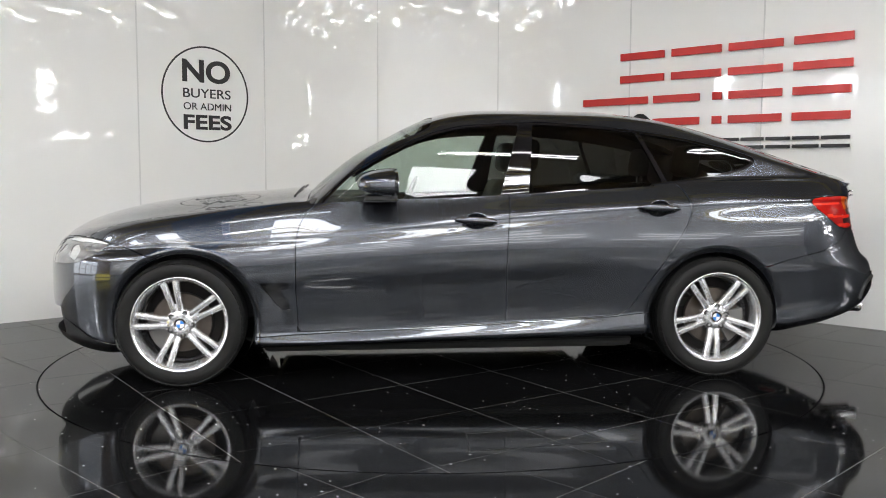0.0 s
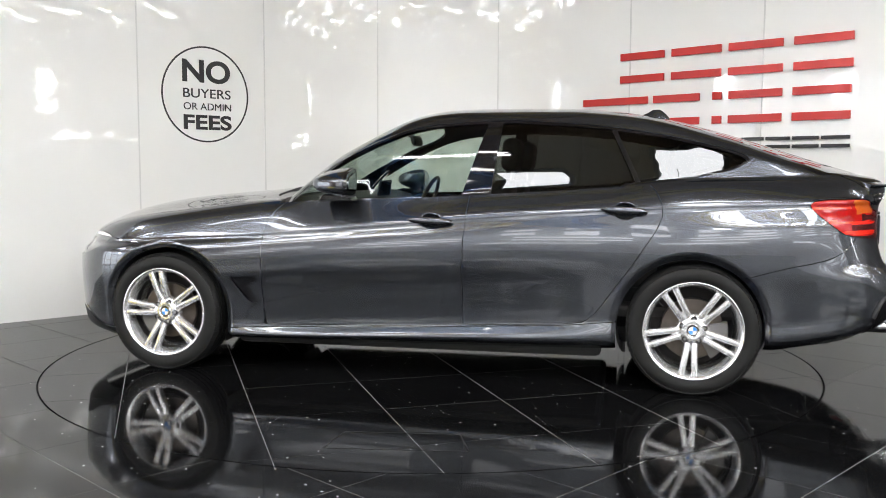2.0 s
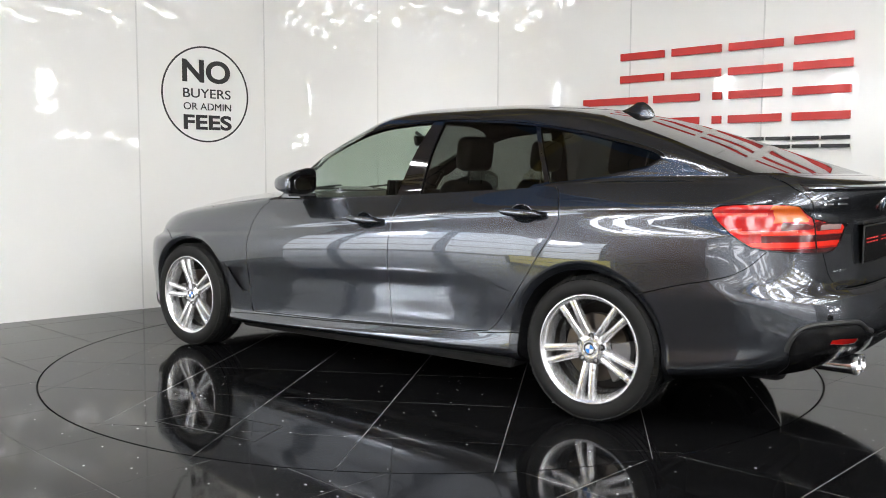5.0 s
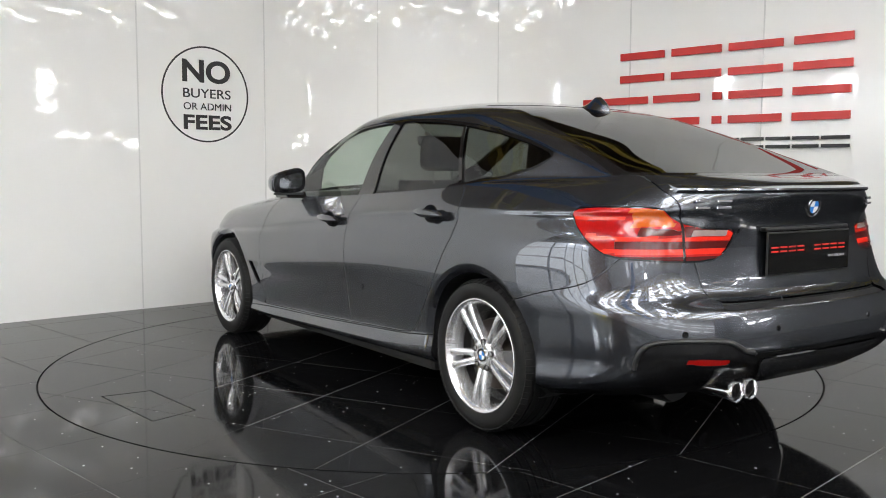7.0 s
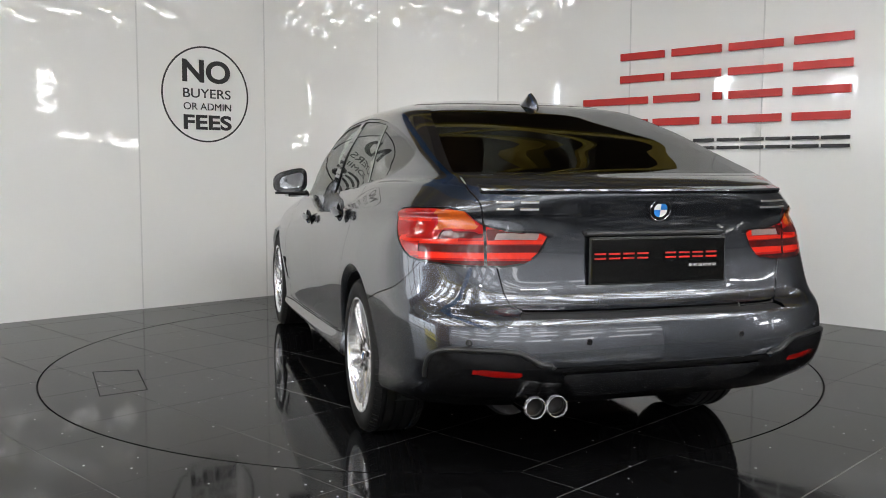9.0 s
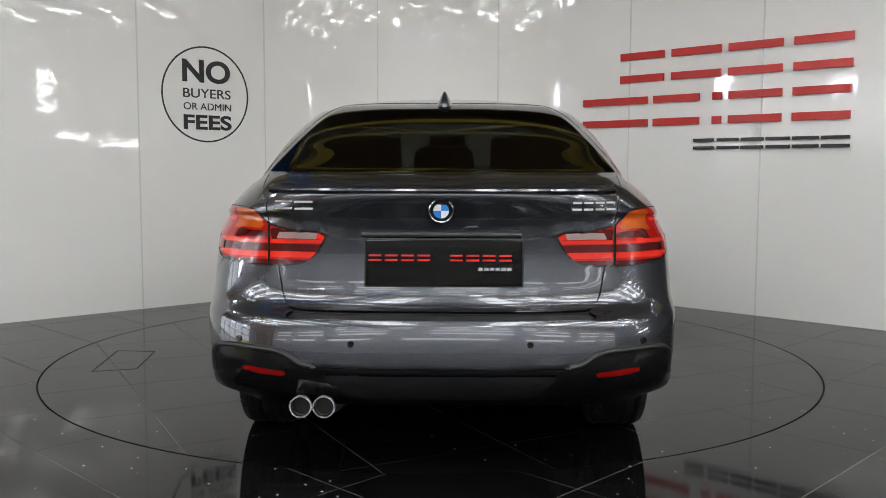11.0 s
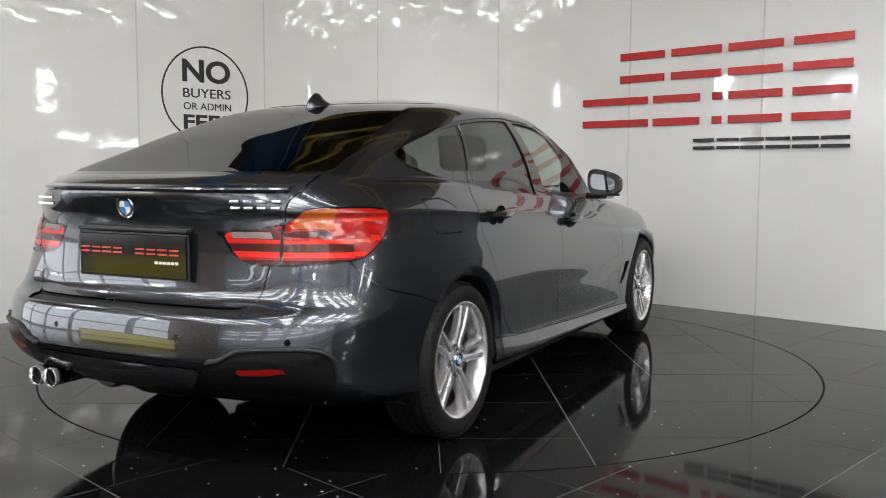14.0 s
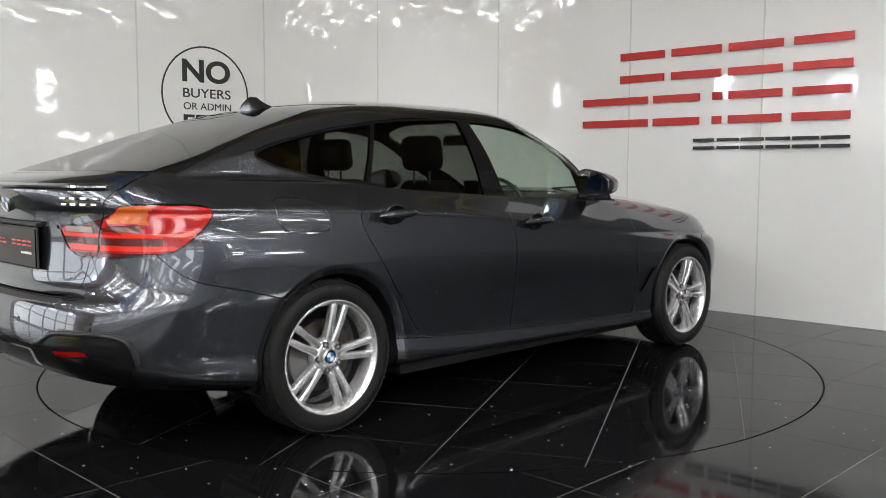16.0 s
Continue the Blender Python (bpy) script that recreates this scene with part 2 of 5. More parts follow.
def build_wall():
    ss = [-4.90, -3.66, -2.42, -1.18, 0.0, 1.12, 2.28, ARC + 0.24, ARC + 1.445, ARC + 2.55]
    backing_v, backing_f = [], []
    for i in range(140):
        p, d, o = wall_at(ss[0] + (ss[-1] - ss[0]) * i / 139)
        for k, z in ((0.019, 0.0), (0.019, WALL_H), (0.10, WALL_H), (0.10, 0.0)):
            backing_v.append((p[0] - o[0] * k, p[1] - o[1] * k, z))
    for i in range(139):
        a, b = 4 * i, 4 * i + 4
        for k in range(4):
            backing_f.append((a + k, b + k, b + (k + 1) % 4, a + (k + 1) % 4))
    wall = mesh_ob("wall_back", backing_v, backing_f, M_SEAM)
    tagged(wall, "glossy white panelled display wall that bends round the turntable", "wall", kind="structure")
    for a, b in zip(ss, ss[1:]):
        wall_panel("wall_panel", a, b, wall)
    # seam strips
    for s in ss[1:-1]:
        p, d, o = wall_at(s)
        a = math.degrees(math.atan2(d[1], d[0]))
        part("seam_strip", box(0.012, 0.004, WALL_H - 0.01, pose(p[0] + o[0] * 0.001, p[1] + o[1] * 0.001, WALL_H / 2, 0, 0, a)), M_SEAM, wall)
    # access hatch in the wall
    p, d, o = wall_at(ARC + 0.24 - 0.29)
    a = math.degrees(math.atan2(d[1], d[0]))
    part("access_hatch", box(0.46, 0.012, 0.60, pose(p[0] + o[0] * 0.003, p[1] + o[1] * 0.003, 0.44, 0, 0, a), 0.003), M_WALL, wall, "white flush access hatch")
    return wall


def tile_mesh(poly_v, poly_f, material, h0=-0.012):
    """A tile from a flat patch: top at 0, skirts down to h0."""
    V = [tuple(v) for v in poly_v]
    F = list(poly_f)
    edges = {}
    for f in F:
        for i in range(len(f)):
            e = (f[i], f[(i + 1) % len(f)])
            edges[e] = True
    low = {}
    extra = []
    for (a, b) in list(edges):
        if (b, a) not in edges:
            for q in (a, b):
                if q not in low:
                    low[q] = len(V)
                    V.append((V[q][0], V[q][1], h0))
            extra.append((b, a, low[a], low[b]))
    return V, F + extra


def lay_tiles(parent, angle, du, dv, pu, pv, keep, reach, gap, name):
    """Square tiles on a turned grid; keep(V) > 0 is kept. Whole tiles share one mesh."""
    c, s = math.cos(radians(angle)), math.sin(radians(angle))
    shared = None
    for i in range(-reach, reach + 1):
        for j in range(-reach, reach + 1):
            u, v = du + i * pu, dv + j * pv
            corners = np.array([[c * a - s * b, s * a + c * b, 0] for a in (u, u + pu) for b in (v, v + pv)])
            k = keep(corners)
            mid = keep(np.array([[c * (u + pu / 2) - s * (v + pv / 2), s * (u + pu / 2) + c * (v + pv / 2), 0]]))[0]
            if k.max() <= 0 and mid <= 0:
                continue
            ob = None
            if k.min() > 0.32:
                if shared is None:
                    a, b, e = pu / 2 - gap / 2, pv / 2 - gap / 2, 0.0012
                    V = [(-a, -b, -0.012), (a, -b, -0.012), (a, b, -0.012), (-a, b, -0.012), (-a, -b, -e), (a, -b, -e), (a, b, -e), (-a, b, -e),
                         (-a + e, -b + e, 0), (a - e, -b + e, 0), (a - e, b - e, 0), (-a + e, b - e, 0)]
                    F = [(q + r0, (q + 1) % 4 + r0, (q + 1) % 4 + r0 + 4, q + r0 + 4) for r0 in (0, 4) for q in range(4)] + [(8, 9, 10, 11)]
                    ob = mesh_ob(name, V, F, M_TILE, parent)
                    shared = ob.data
                else:
                    ob = new(name, shared)
                    ob.parent = parent
                ob.matrix_basis = pose(c * (u + pu / 2) - s * (v + pv / 2), s * (u + pu / 2) + c * (v + pv / 2), 0, 0, 0, angle)
                continue
            n = 10
            V, N, F = [], [], []
            for p in range(n + 1):
                for q in range(n + 1):
                    a = u + gap / 2 + (pu - gap) * p / n
                    b = v + gap / 2 + (pv - gap) * q / n
                    V.append(np.array([c * a - s * b, s * a + c * b, 0.0]))
                    N.append(np.array([0, 0, 1.0]))
            for p in range(n):
                for q in range(n):
                    a = p * (n + 1) + q
                    F.append((a, a + n + 1, a + n + 2, a + 1))
            F = split(V, N, F, keep)
            VA = np.array(V)
            F = [f for f in F if keep(VA[list(f)].mean(0)[None])[0] > 0]
            if not F:
                continue
            used = sorted({q for f in F for q in f})
            back = {q: m for m, q in enumerate(used)}
            V2, F2 = tile_mesh([VA[q] for q in used], [tuple(back[q] for q in f) for f in F], M_TILE)
            mesh_ob(name, V2, F2, M_TILE, parent)


def disc(name, r0, r1, z, material, steps=160):
    V, F = [], []
    for i in range(steps):
        a = 2 * math.pi * i / steps
        V += [(r0 * math.cos(a), r0 * math.sin(a), z), (r1 * math.cos(a), r1 * math.sin(a), z)]
    for i in range(steps):
        j = (i + 1) % steps
        F.append((2 * i, 2 * i + 1, 2 * j + 1, 2 * j))
    return V, F


def build_floor():
    V, F = disc("floor", R_TABLE + 0.004, 6.3, -0.0008, M_GROUT)
    floor = mesh_ob("floor", V, F, M_GROUT)
    V, F = disc("floor", 5.0, 18.0, -0.0004, M_TILE)
    out = mesh_ob("hall_floor", [(x, y - 0.8, z) for x, y, z in V], F, M_TILE)
    tagged(out, "polished dark floor of the surrounding hall", "floor", kind="structure")
    tagged(floor, "polished black granite tiled floor with pale joints and dust specks", "floor", kind="structure")
    V, F = disc("gap", R_TABLE - 0.03, R_TABLE + 0.02, -0.02, M_GAPBLK)
    mesh_ob("gap_liner", V, F, M_GAPBLK, floor)
    return floor


def build_table():
    V, F = disc("turntable", 0.0, R_TABLE - 0.006, -0.0008, M_GROUT)
    t = new("turntable")
    tagged(t, "round car turntable flush in the floor, tiled in black granite", "turntable")
    mesh_ob("deck", V, F, M_GROUT, t)
    # outline of a cover let into the deck
    c, s = math.cos(radians(TABLE_ANGLE)), math.sin(radians(TABLE_ANGLE))
    q = [(c * n - s * m, s * n + c * m) for n, m in ((-0.99, -1.735), (-0.86, -1.53), (-0.39, -1.72), (-0.43, -1.957))]
    for k in range(4):
        a, b = q[k], q[(k + 1) % 4]
        L, an = math.hypot(b[0] - a[0], b[1] - a[1]), math.degrees(math.atan2(b[1] - a[1], b[0] - a[0]))
        part("cover_joint", box(L, 0.005, 0.002, pose((a[0] + b[0]) / 2, (a[1] + b[1]) / 2, 0.0002, 0, 0, an)), M_GAPBLK, t, "dark joint of a deck cover")
    return t


FLOOR = build_floor()
TABLE = build_table()
WALL = build_wall()


# ---- the hall round the display ----
def build_hall():
    spec = (("wall_south", (26, 0.2, 5.65), (0, -13.0, 2.825), M_HALLPALE), ("wall_west", (0.2, 24, 5.65), (-12.0, -1.0, 2.825), M_ORANGEW),
            ("wall_east", (0.2, 24, 5.65), (12.0, -1.0, 2.825), M_HALL), ("wall_north", (26, 0.2, 5.65), (0, 11.0, 2.825), M_HALL))
    for name, size, at, material in spec:
        ob = part(name, box(*size, pose(*at)), material)
        tagged(ob, "plain wall of the surrounding hall", "wall", kind="structure")
    ob = part("ceiling", box(26, 25, 0.2, pose(0, -1, 5.75)), M_CEIL)
    tagged(ob, "brown lined roof of the hall", "ceiling", kind="structure")
    # bright panes high in the wall behind the camera
    win = new("window_1")
    tagged(win, "small bright daylight panes high in the hall wall", "window", kind="structure")
    for z in (3.75, 4.6):
        for k in range(7):
            part("pane", box(0.70, 0.05, 0.45, pose(-3.9 + 1.3 * k, -12.86, z), 0.01), M_PANE, win)
    win = new("window_2")
    tagged(win, "narrow bright louvre windows in the hall wall", "window", kind="structure")
    for z in (1.75, 2.55, 3.1):
        for k in range(7):
            part("louvre", box(2.3, 0.05, 0.20, pose(-10.2 + 3.4 * k + (0.6 if z > 2.5 else 0), -12.86, z), 0.01), M_LOUVRE, win)
    win = new("window_3")
    tagged(win, "bright daylight panes in the hall side walls", "window", kind="structure")
    for k in range(2):
        part("pane", box(0.05, 0.9, 0.6, pose(-11.86, -6.0 + 3.2 * k, 3.2), 0.01), M_SKYL, win)
    # wide glowing panes, added out of view to brighten the car's rear
    win = new("window_4")
    tagged(win, "wide daylight panes added in the unseen hall wall", "window", kind="structure")
    for k in range(5):
        for z, h in ((0.62, 1.0), (1.74, 1.0), (2.86, 1.0)):
            part("pane", box(0.05, 1.62, h, pose(-11.86, -6.6 + 1.85 * k, z), 0.01), M_FILLDAY, win)
    for k in range(6):
        part("post", box(0.10, 0.14, 3.45, pose(-11.84, -7.52 + 1.85 * k, 1.73)), M_ROOFSHEET, win)
    # roof lights
    def roof_light():
        t = new("roof_light")
        tagged(t, "long bright translucent roof light in the dark roof", "roof light", "roof lights in the hall roof")
        part("frame", box(0.98, 6.7, 0.05, pose(0, 0, 0.03), 0.01), M_ROOFSHEET, t)
        for k in range(4):
            part("pane", box(0.84, 1.52, 0.03, pose(0, -2.46 + 1.64 * k, 0.0), 0.008), M_SKYL, t)
        return t
    xs = [-9.9 + 2.2 * k for k in range(10)]
    first = roof_light()
    first.matrix_basis = pose(xs[0], -8.2, 5.61)
    for x in xs[1:]:
        copy_thing(first, pose(x, -8.2, 5.61))
    # tube lamps
    def tube_lamp():
        t = new("tube_lamp")
        tagged(t, "bright twin tube lamp hung under the hall roof", "lamp", "tube lamps under the roof")
        part("housing", box(1.55, 0.16, 0.06, pose(0, 0, 0.05), 0.01), M_ROOFSHEET, t)
        for dy in (-0.045, 0.045):
            part("tube", tube([(-0.75, dy, 0), (0.75, dy, 0)], 0.014, 10), M_TUBE, t)
        for dx in (-0.6, 0.6):
            part("hanger", tube([(dx, 0, 0.08), (dx, 0, 0.95)], 0.006, 6), M_ROOFSHEET, t)
        return t
    # the lamps at x = 10.3 are added, unseen, to brighten the rear haunch
    spots = [(x, y) for y in (-3.4, -5.6, -8.0) for x in (-7.5, -4.5, -1.5, 1.5, 4.5, 7.5, 10.3)] + [(6.8, -0.5), (9.4, -0.2), (10.3, -4.5), (10.3, -6.8)]
    first = tube_lamp()
    first.matrix_basis = pose(spots[0][0], spots[0][1], 4.7)
    for x, y in spots[1:]:
        copy_thing(first, pose(x, y, 4.7))
    # round lamps added out of view to brighten the wall and the paint
    def bay_lamp():
        t = new("bay_lamp")
        tagged(t, "round bright fill lamp added under the hall roof", "lamp", "bay lamps under the roof")
        part("shade", lathe([(0.05, 0.30), (0.08, 0.28), (0.14, 0.12), (0.30, 0.0), (0.29, 0.0), (0.13, 0.10)], 32, pose(0, 0, 0, 90)), M_ROOFSHEET, t, "", True)
        part("lamp_face", lathe([(0, 0.02), (0.225, 0.02), (0.23, 0.03), (0, 0.03)], 32, pose(0, 0, 0, 90)), M_FILL, t, "glowing lamp face")
        part("hanger", tube([(0, 0, 0.29), (0, 0, 1.45)], 0.01, 6), M_ROOFSHEET, t)
        return t
    spots = ((-5.8, -1.2), (0.6, -10.4), (8.6, -7.6), (2.2, -6.6), (-6.0, -5.0), (6.2, -5.0))
    first = bay_lamp()
    first.matrix_basis = pose(spots[0][0], spots[0][1], 4.2)
    for x, y in spots[1:]:
        copy_thing(first, pose(x, y, 4.2))
    # strip lamps on the east wall
    def strip_lamp(length):
        t = new("wall_lamp")
        tagged(t, "bright twin strip lamp on the dark hall wall", "lamp", "strip lamps on the wall")
        part("housing", box(0.05, length + 0.06, 0.30, pose(0.045, 0, 0), 0.01), M_ROOFSHEET, t)
        for dz in (-0.085, 0.085):
            part("tube", tube([(0, -length / 2, dz), (0, length / 2, dz)], 0.034, 10), M_TUBE, t)
        return t
    first = strip_lamp(0.95)
    first.matrix_basis = pose(11.80, -6.45, 1.88)
    copy_thing(first, pose(11.80, -5.0, 1.84))
    copy_thing(first, pose(11.80, -6.95, 3.15, 90))
    # blue crane beam under the roof
    beam = new("crane_beam")
    tagged(beam, "wide blue painted steel beam under the hall roof", "beam")
    part("web", box(0.22, 21.0, 0.34, pose(0, 0, 0.24)), M_BLUEBEAM, beam)
    part("flange", box(0.62, 21.0, 0.06, pose(0, 0, 0.04), 0.01), M_BLUEBEAM, beam)
    part("flange", box(0.62, 21.0, 0.06, pose(0, 0, 0.44), 0.01), M_BLUEBEAM, beam)
    beam.matrix_basis = pose(-2.3, -2.2, 4.40)
    # yellow roof trusses
    def truss():
        t = new("roof_truss")
        tagged(t, "yellow painted steel roof truss", "truss", "trusses under the roof")
        part("top_chord", box(23.6, 0.12, 0.12, pose(0, 0, 0.6)), M_TRUSS, t)
        part("bottom_chord", box(23.6, 0.14, 0.14, pose(0, 0, 0.0)), M_TRUSS, t)
        for k in range(16):
            x0 = -11.2 + 1.4 * k
            part("brace", tube([(x0, 0, 0.0 if k % 2 else 0.6), (x0 + 1.4, 0, 0.6 if k % 2 else 0.0)], 0.05, 6), M_TRUSS, t)
        return t
    first = truss()
    first.matrix_basis = pose(0, -10.0, 4.95)
    for y in (-6.8, -2.2, 1.5, 4.6, 7.6):
        copy_thing(first, pose(0, y, 4.95))
    # glowing box added for the unseen yellow thing mirrored in the paint
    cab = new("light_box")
    tagged(cab, "yellow glowing stand-in for an unseen yellow thing on the hall floor", "light box")
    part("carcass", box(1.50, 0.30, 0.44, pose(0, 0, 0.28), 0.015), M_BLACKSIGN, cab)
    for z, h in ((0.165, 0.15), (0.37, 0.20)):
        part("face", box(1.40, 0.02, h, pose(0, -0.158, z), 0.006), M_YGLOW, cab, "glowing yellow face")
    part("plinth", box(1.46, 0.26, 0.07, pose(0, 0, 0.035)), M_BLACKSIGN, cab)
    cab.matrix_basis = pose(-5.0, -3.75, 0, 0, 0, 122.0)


build_hall()


# ---- the car ----
PAINT = car_paint("grey_metallic_paint")


def curve(*pts):
    """A smooth curve through (x, value) pairs without overshoot."""
    p = sorted(pts)
    xs, ys = np.array([a for a, b in p], float), np.array([b for a, b in p], float)
    if len(p) == 1:
        return lambda x: np.full(np.shape(x), ys[0])
    h = np.diff(xs)
    d = np.diff(ys) / h
    m = np.zeros(len(xs))
    m[0], m[-1] = d[0], d[-1]
    for i in range(1, len(d)):
        if d[i - 1] * d[i] > 0:
            w1, w2 = 2 * h[i] + h[i - 1], h[i] + 2 * h[i - 1]
            m[i] = (w1 + w2) / (w1 / d[i - 1] + w2 / d[i])

    def f(x):
        x = np.clip(np.asarray(x, float), xs[0], xs[-1])
        i = np.clip(np.searchsorted(xs, x) - 1, 0, len(h) - 1)
        t = (x - xs[i]) / h[i]
        return (ys[i] * (1 + 2 * t) * (1 - t) ** 2 + h[i] * m[i] * t * (1 - t) ** 2 + ys[i + 1] * t * t * (3 - 2 * t) + h[i] * m[i + 1] * t * t * (t - 1))
    return f


def plan_loop(xr, lr, nr, xf, lf, nf, w, z, n_end=22, n_side=110):
    """Half a plan outline from the rear centre round the corner, along the side and round to the front centre."""
    out = []
    for i in range(n_end):
        a = math.pi / 2 * i / n_end
        cx, sy = math.cos(a) ** (2 / nr), math.sin(a) ** (2 / nr)
        x = xr + lr * (1 - cx)
        out.append((x, float(w(x)) * sy, float(z(x))))
    for i in range(n_side + 1):
        x = xr + lr + (xf - lf - xr - lr) * i / n_side
        out.append((x, float(w(x)), float(z(x))))
    for i in range(n_end - 1, -1, -1):
        a = math.pi / 2 * i / n_end
        cx, sy = math.cos(a) ** (2 / nf), math.sin(a) ** (2 / nf)
        x = xf - lf * (1 - cx)
        out.append((x, float(w(x)) * sy, float(z(x))))
    return np.array(out)


def skin(loops, subs):
    """A surface through loops that share their count of points: smooth between the loops."""
    L = np.array(loops)
    rows = []
    for k in range(len(L) - 1):
        p0 = L[max(k - 1, 0)]
        p1, p2 = L[k], L[k + 1]
        p3 = L[min(k + 2, len(L) - 1)]
        d01 = np.sqrt(np.linalg.norm(p1 - p0, axis=1, keepdims=True)) + 1e-4
        d12 = np.sqrt(np.linalg.norm(p2 - p1, axis=1, keepdims=True)) + 1e-4
        d23 = np.sqrt(np.linalg.norm(p3 - p2, axis=1, keepdims=True)) + 1e-4
        if k == 0:
            m1 = p2 - p1
        else:
            m1 = d12 * ((p1 - p0) / d01 - (p2 - p0) / (d01 + d12) + (p2 - p1) / d12)
        if k == len(L) - 2:
            m2 = p2 - p1
        else:
            m2 = d12 * ((p2 - p1) / d12 - (p3 - p1) / (d12 + d23) + (p3 - p2) / d23)
        for i in range(subs[k]):
            t = i / subs[k]
            rows.append(p1 * (1 + 2 * t) * (1 - t) ** 2 + m1 * t * (1 - t) ** 2 + p2 * t * t * (3 - 2 * t) + m2 * t * t * (t - 1))
    rows.append(L[-1])
    G = np.array(rows)
    du, dv = np.gradient(G, axis=1), np.gradient(G, axis=0)
    n = np.cross(du, dv)
    ln = np.linalg.norm(n, axis=2, keepdims=True)
    n = -n / np.maximum(ln, 1e-9)
    nv, ns = G.shape[:2]
    for a in range(1, nv):
        bad = (ln[a, :, 0] < 1e-7) | (n[a, :, 2] < -0.2) & (n[a - 1, :, 2] > 0.6)
        n[a, bad] = n[a - 1, bad]
    if np.abs(G[-1, :, 1]).max() < 1e-6:
        flat = n[-1].copy()
        flat[:, 1] = 0
        flat[np.abs(flat[:, 2]) < 0.3] = (0, 0, 1)
        n[-1] = flat / np.linalg.norm(flat, axis=1, keepdims=True)
    V = [p for row in G for p in row]
    N = [p for row in n for p in row]
    F = []
    for a in range(nv - 1):
        for b in range(ns - 1):
            F.append((a * ns + b, (a + 1) * ns + b, (a + 1) * ns + b + 1, a * ns + b + 1))
    return V, N, F


SHOULDER = curve((-2.45, 1.062), (-2.0, 1.082), (-1.6, 1.085), (-1.26, 1.07), (-0.65, 1.034), (-0.05, 1.000), (0.4, 0.985), (0.69, 0.968), (0.93, 0.947), (1.18, 0.918), (1.48, 0.878), (1.79, 0.835), (2.0, 0.80), (2.2, 0.765))
W_SHOULDER = curve((-2.54, 0.67), (-2.2, 0.725), (-1.8, 0.765), (-1.2, 0.788), (0.0, 0.788), (0.6, 0.782), (1.0, 0.778), (1.5, 0.775), (1.9, 0.735), (2.3, 0.62))
WAIST = curve((-2.4, 0.995), (-1.95, 0.988), (-1.22, 0.962), (-0.29, 0.90), (0.25, 0.851), (0.85, 0.80), (1.46, 0.765), (1.9, 0.74), (2.2, 0.735))
W_WAIST = curve((-2.54, 0.770), (-2.0, 0.832), (-1.2, 0.864), (0.4, 0.864), (1.0, 0.857), (1.5, 0.842), (1.9, 0.80), (2.29, 0.73))
# glasshouse levels: height, half width, foot of the windscreen, its length in plan, tail
CABIN = ((1.092, 0.770, 0.775, 0.28, -2.475), (1.14, 0.752, 0.69, 0.31, -2.33), (1.22, 0.722, 0.565, 0.33, -2.07), (1.30, 0.684, 0.43, 0.35, -1.83),
         (1.37, 0.643, 0.30, 0.36, -1.60), (1.42, 0.606, 0.20, 0.36, -1.42), (1.455, 0.545, 0.115, 0.36, -1.245), (1.485, 0.43, 0.01, 0.34, -1.06), (1.505, 0.26, -0.12, 0.3, -0.88), (1.515, 0.0, -0.3, 0.2, -0.6))


def cabin_level(k):
    """Half width and height along x of one level of the glasshouse."""
    z, w = CABIN[k][:2]
    if k == 0:
        zz = curve((-2.5, 1.098), (-2.0, 1.11), (-1.3, 1.10), (0.0, 1.05), (0.9, 1.045))
    elif k == 1:
        zz = curve((-2.4, 1.138), (-1.3, 1.145), (0.0, 1.125), (0.9, 1.12))
    else:
        zz = curve((0, z))
    return curve((-2.52, w * 0.84), (-2.1, w * 0.905), (-1.7, w * 0.952), (-1.35, w * 0.982), (-1.0, w), (0.2, w), (0.9, w * 0.96)), zz


LOWER_SUBS = [4, 4, 2, 4, 4, 4, 6, 6, 5, 3, 6]
SHOULDER_ROW = sum(LOWER_SUBS)


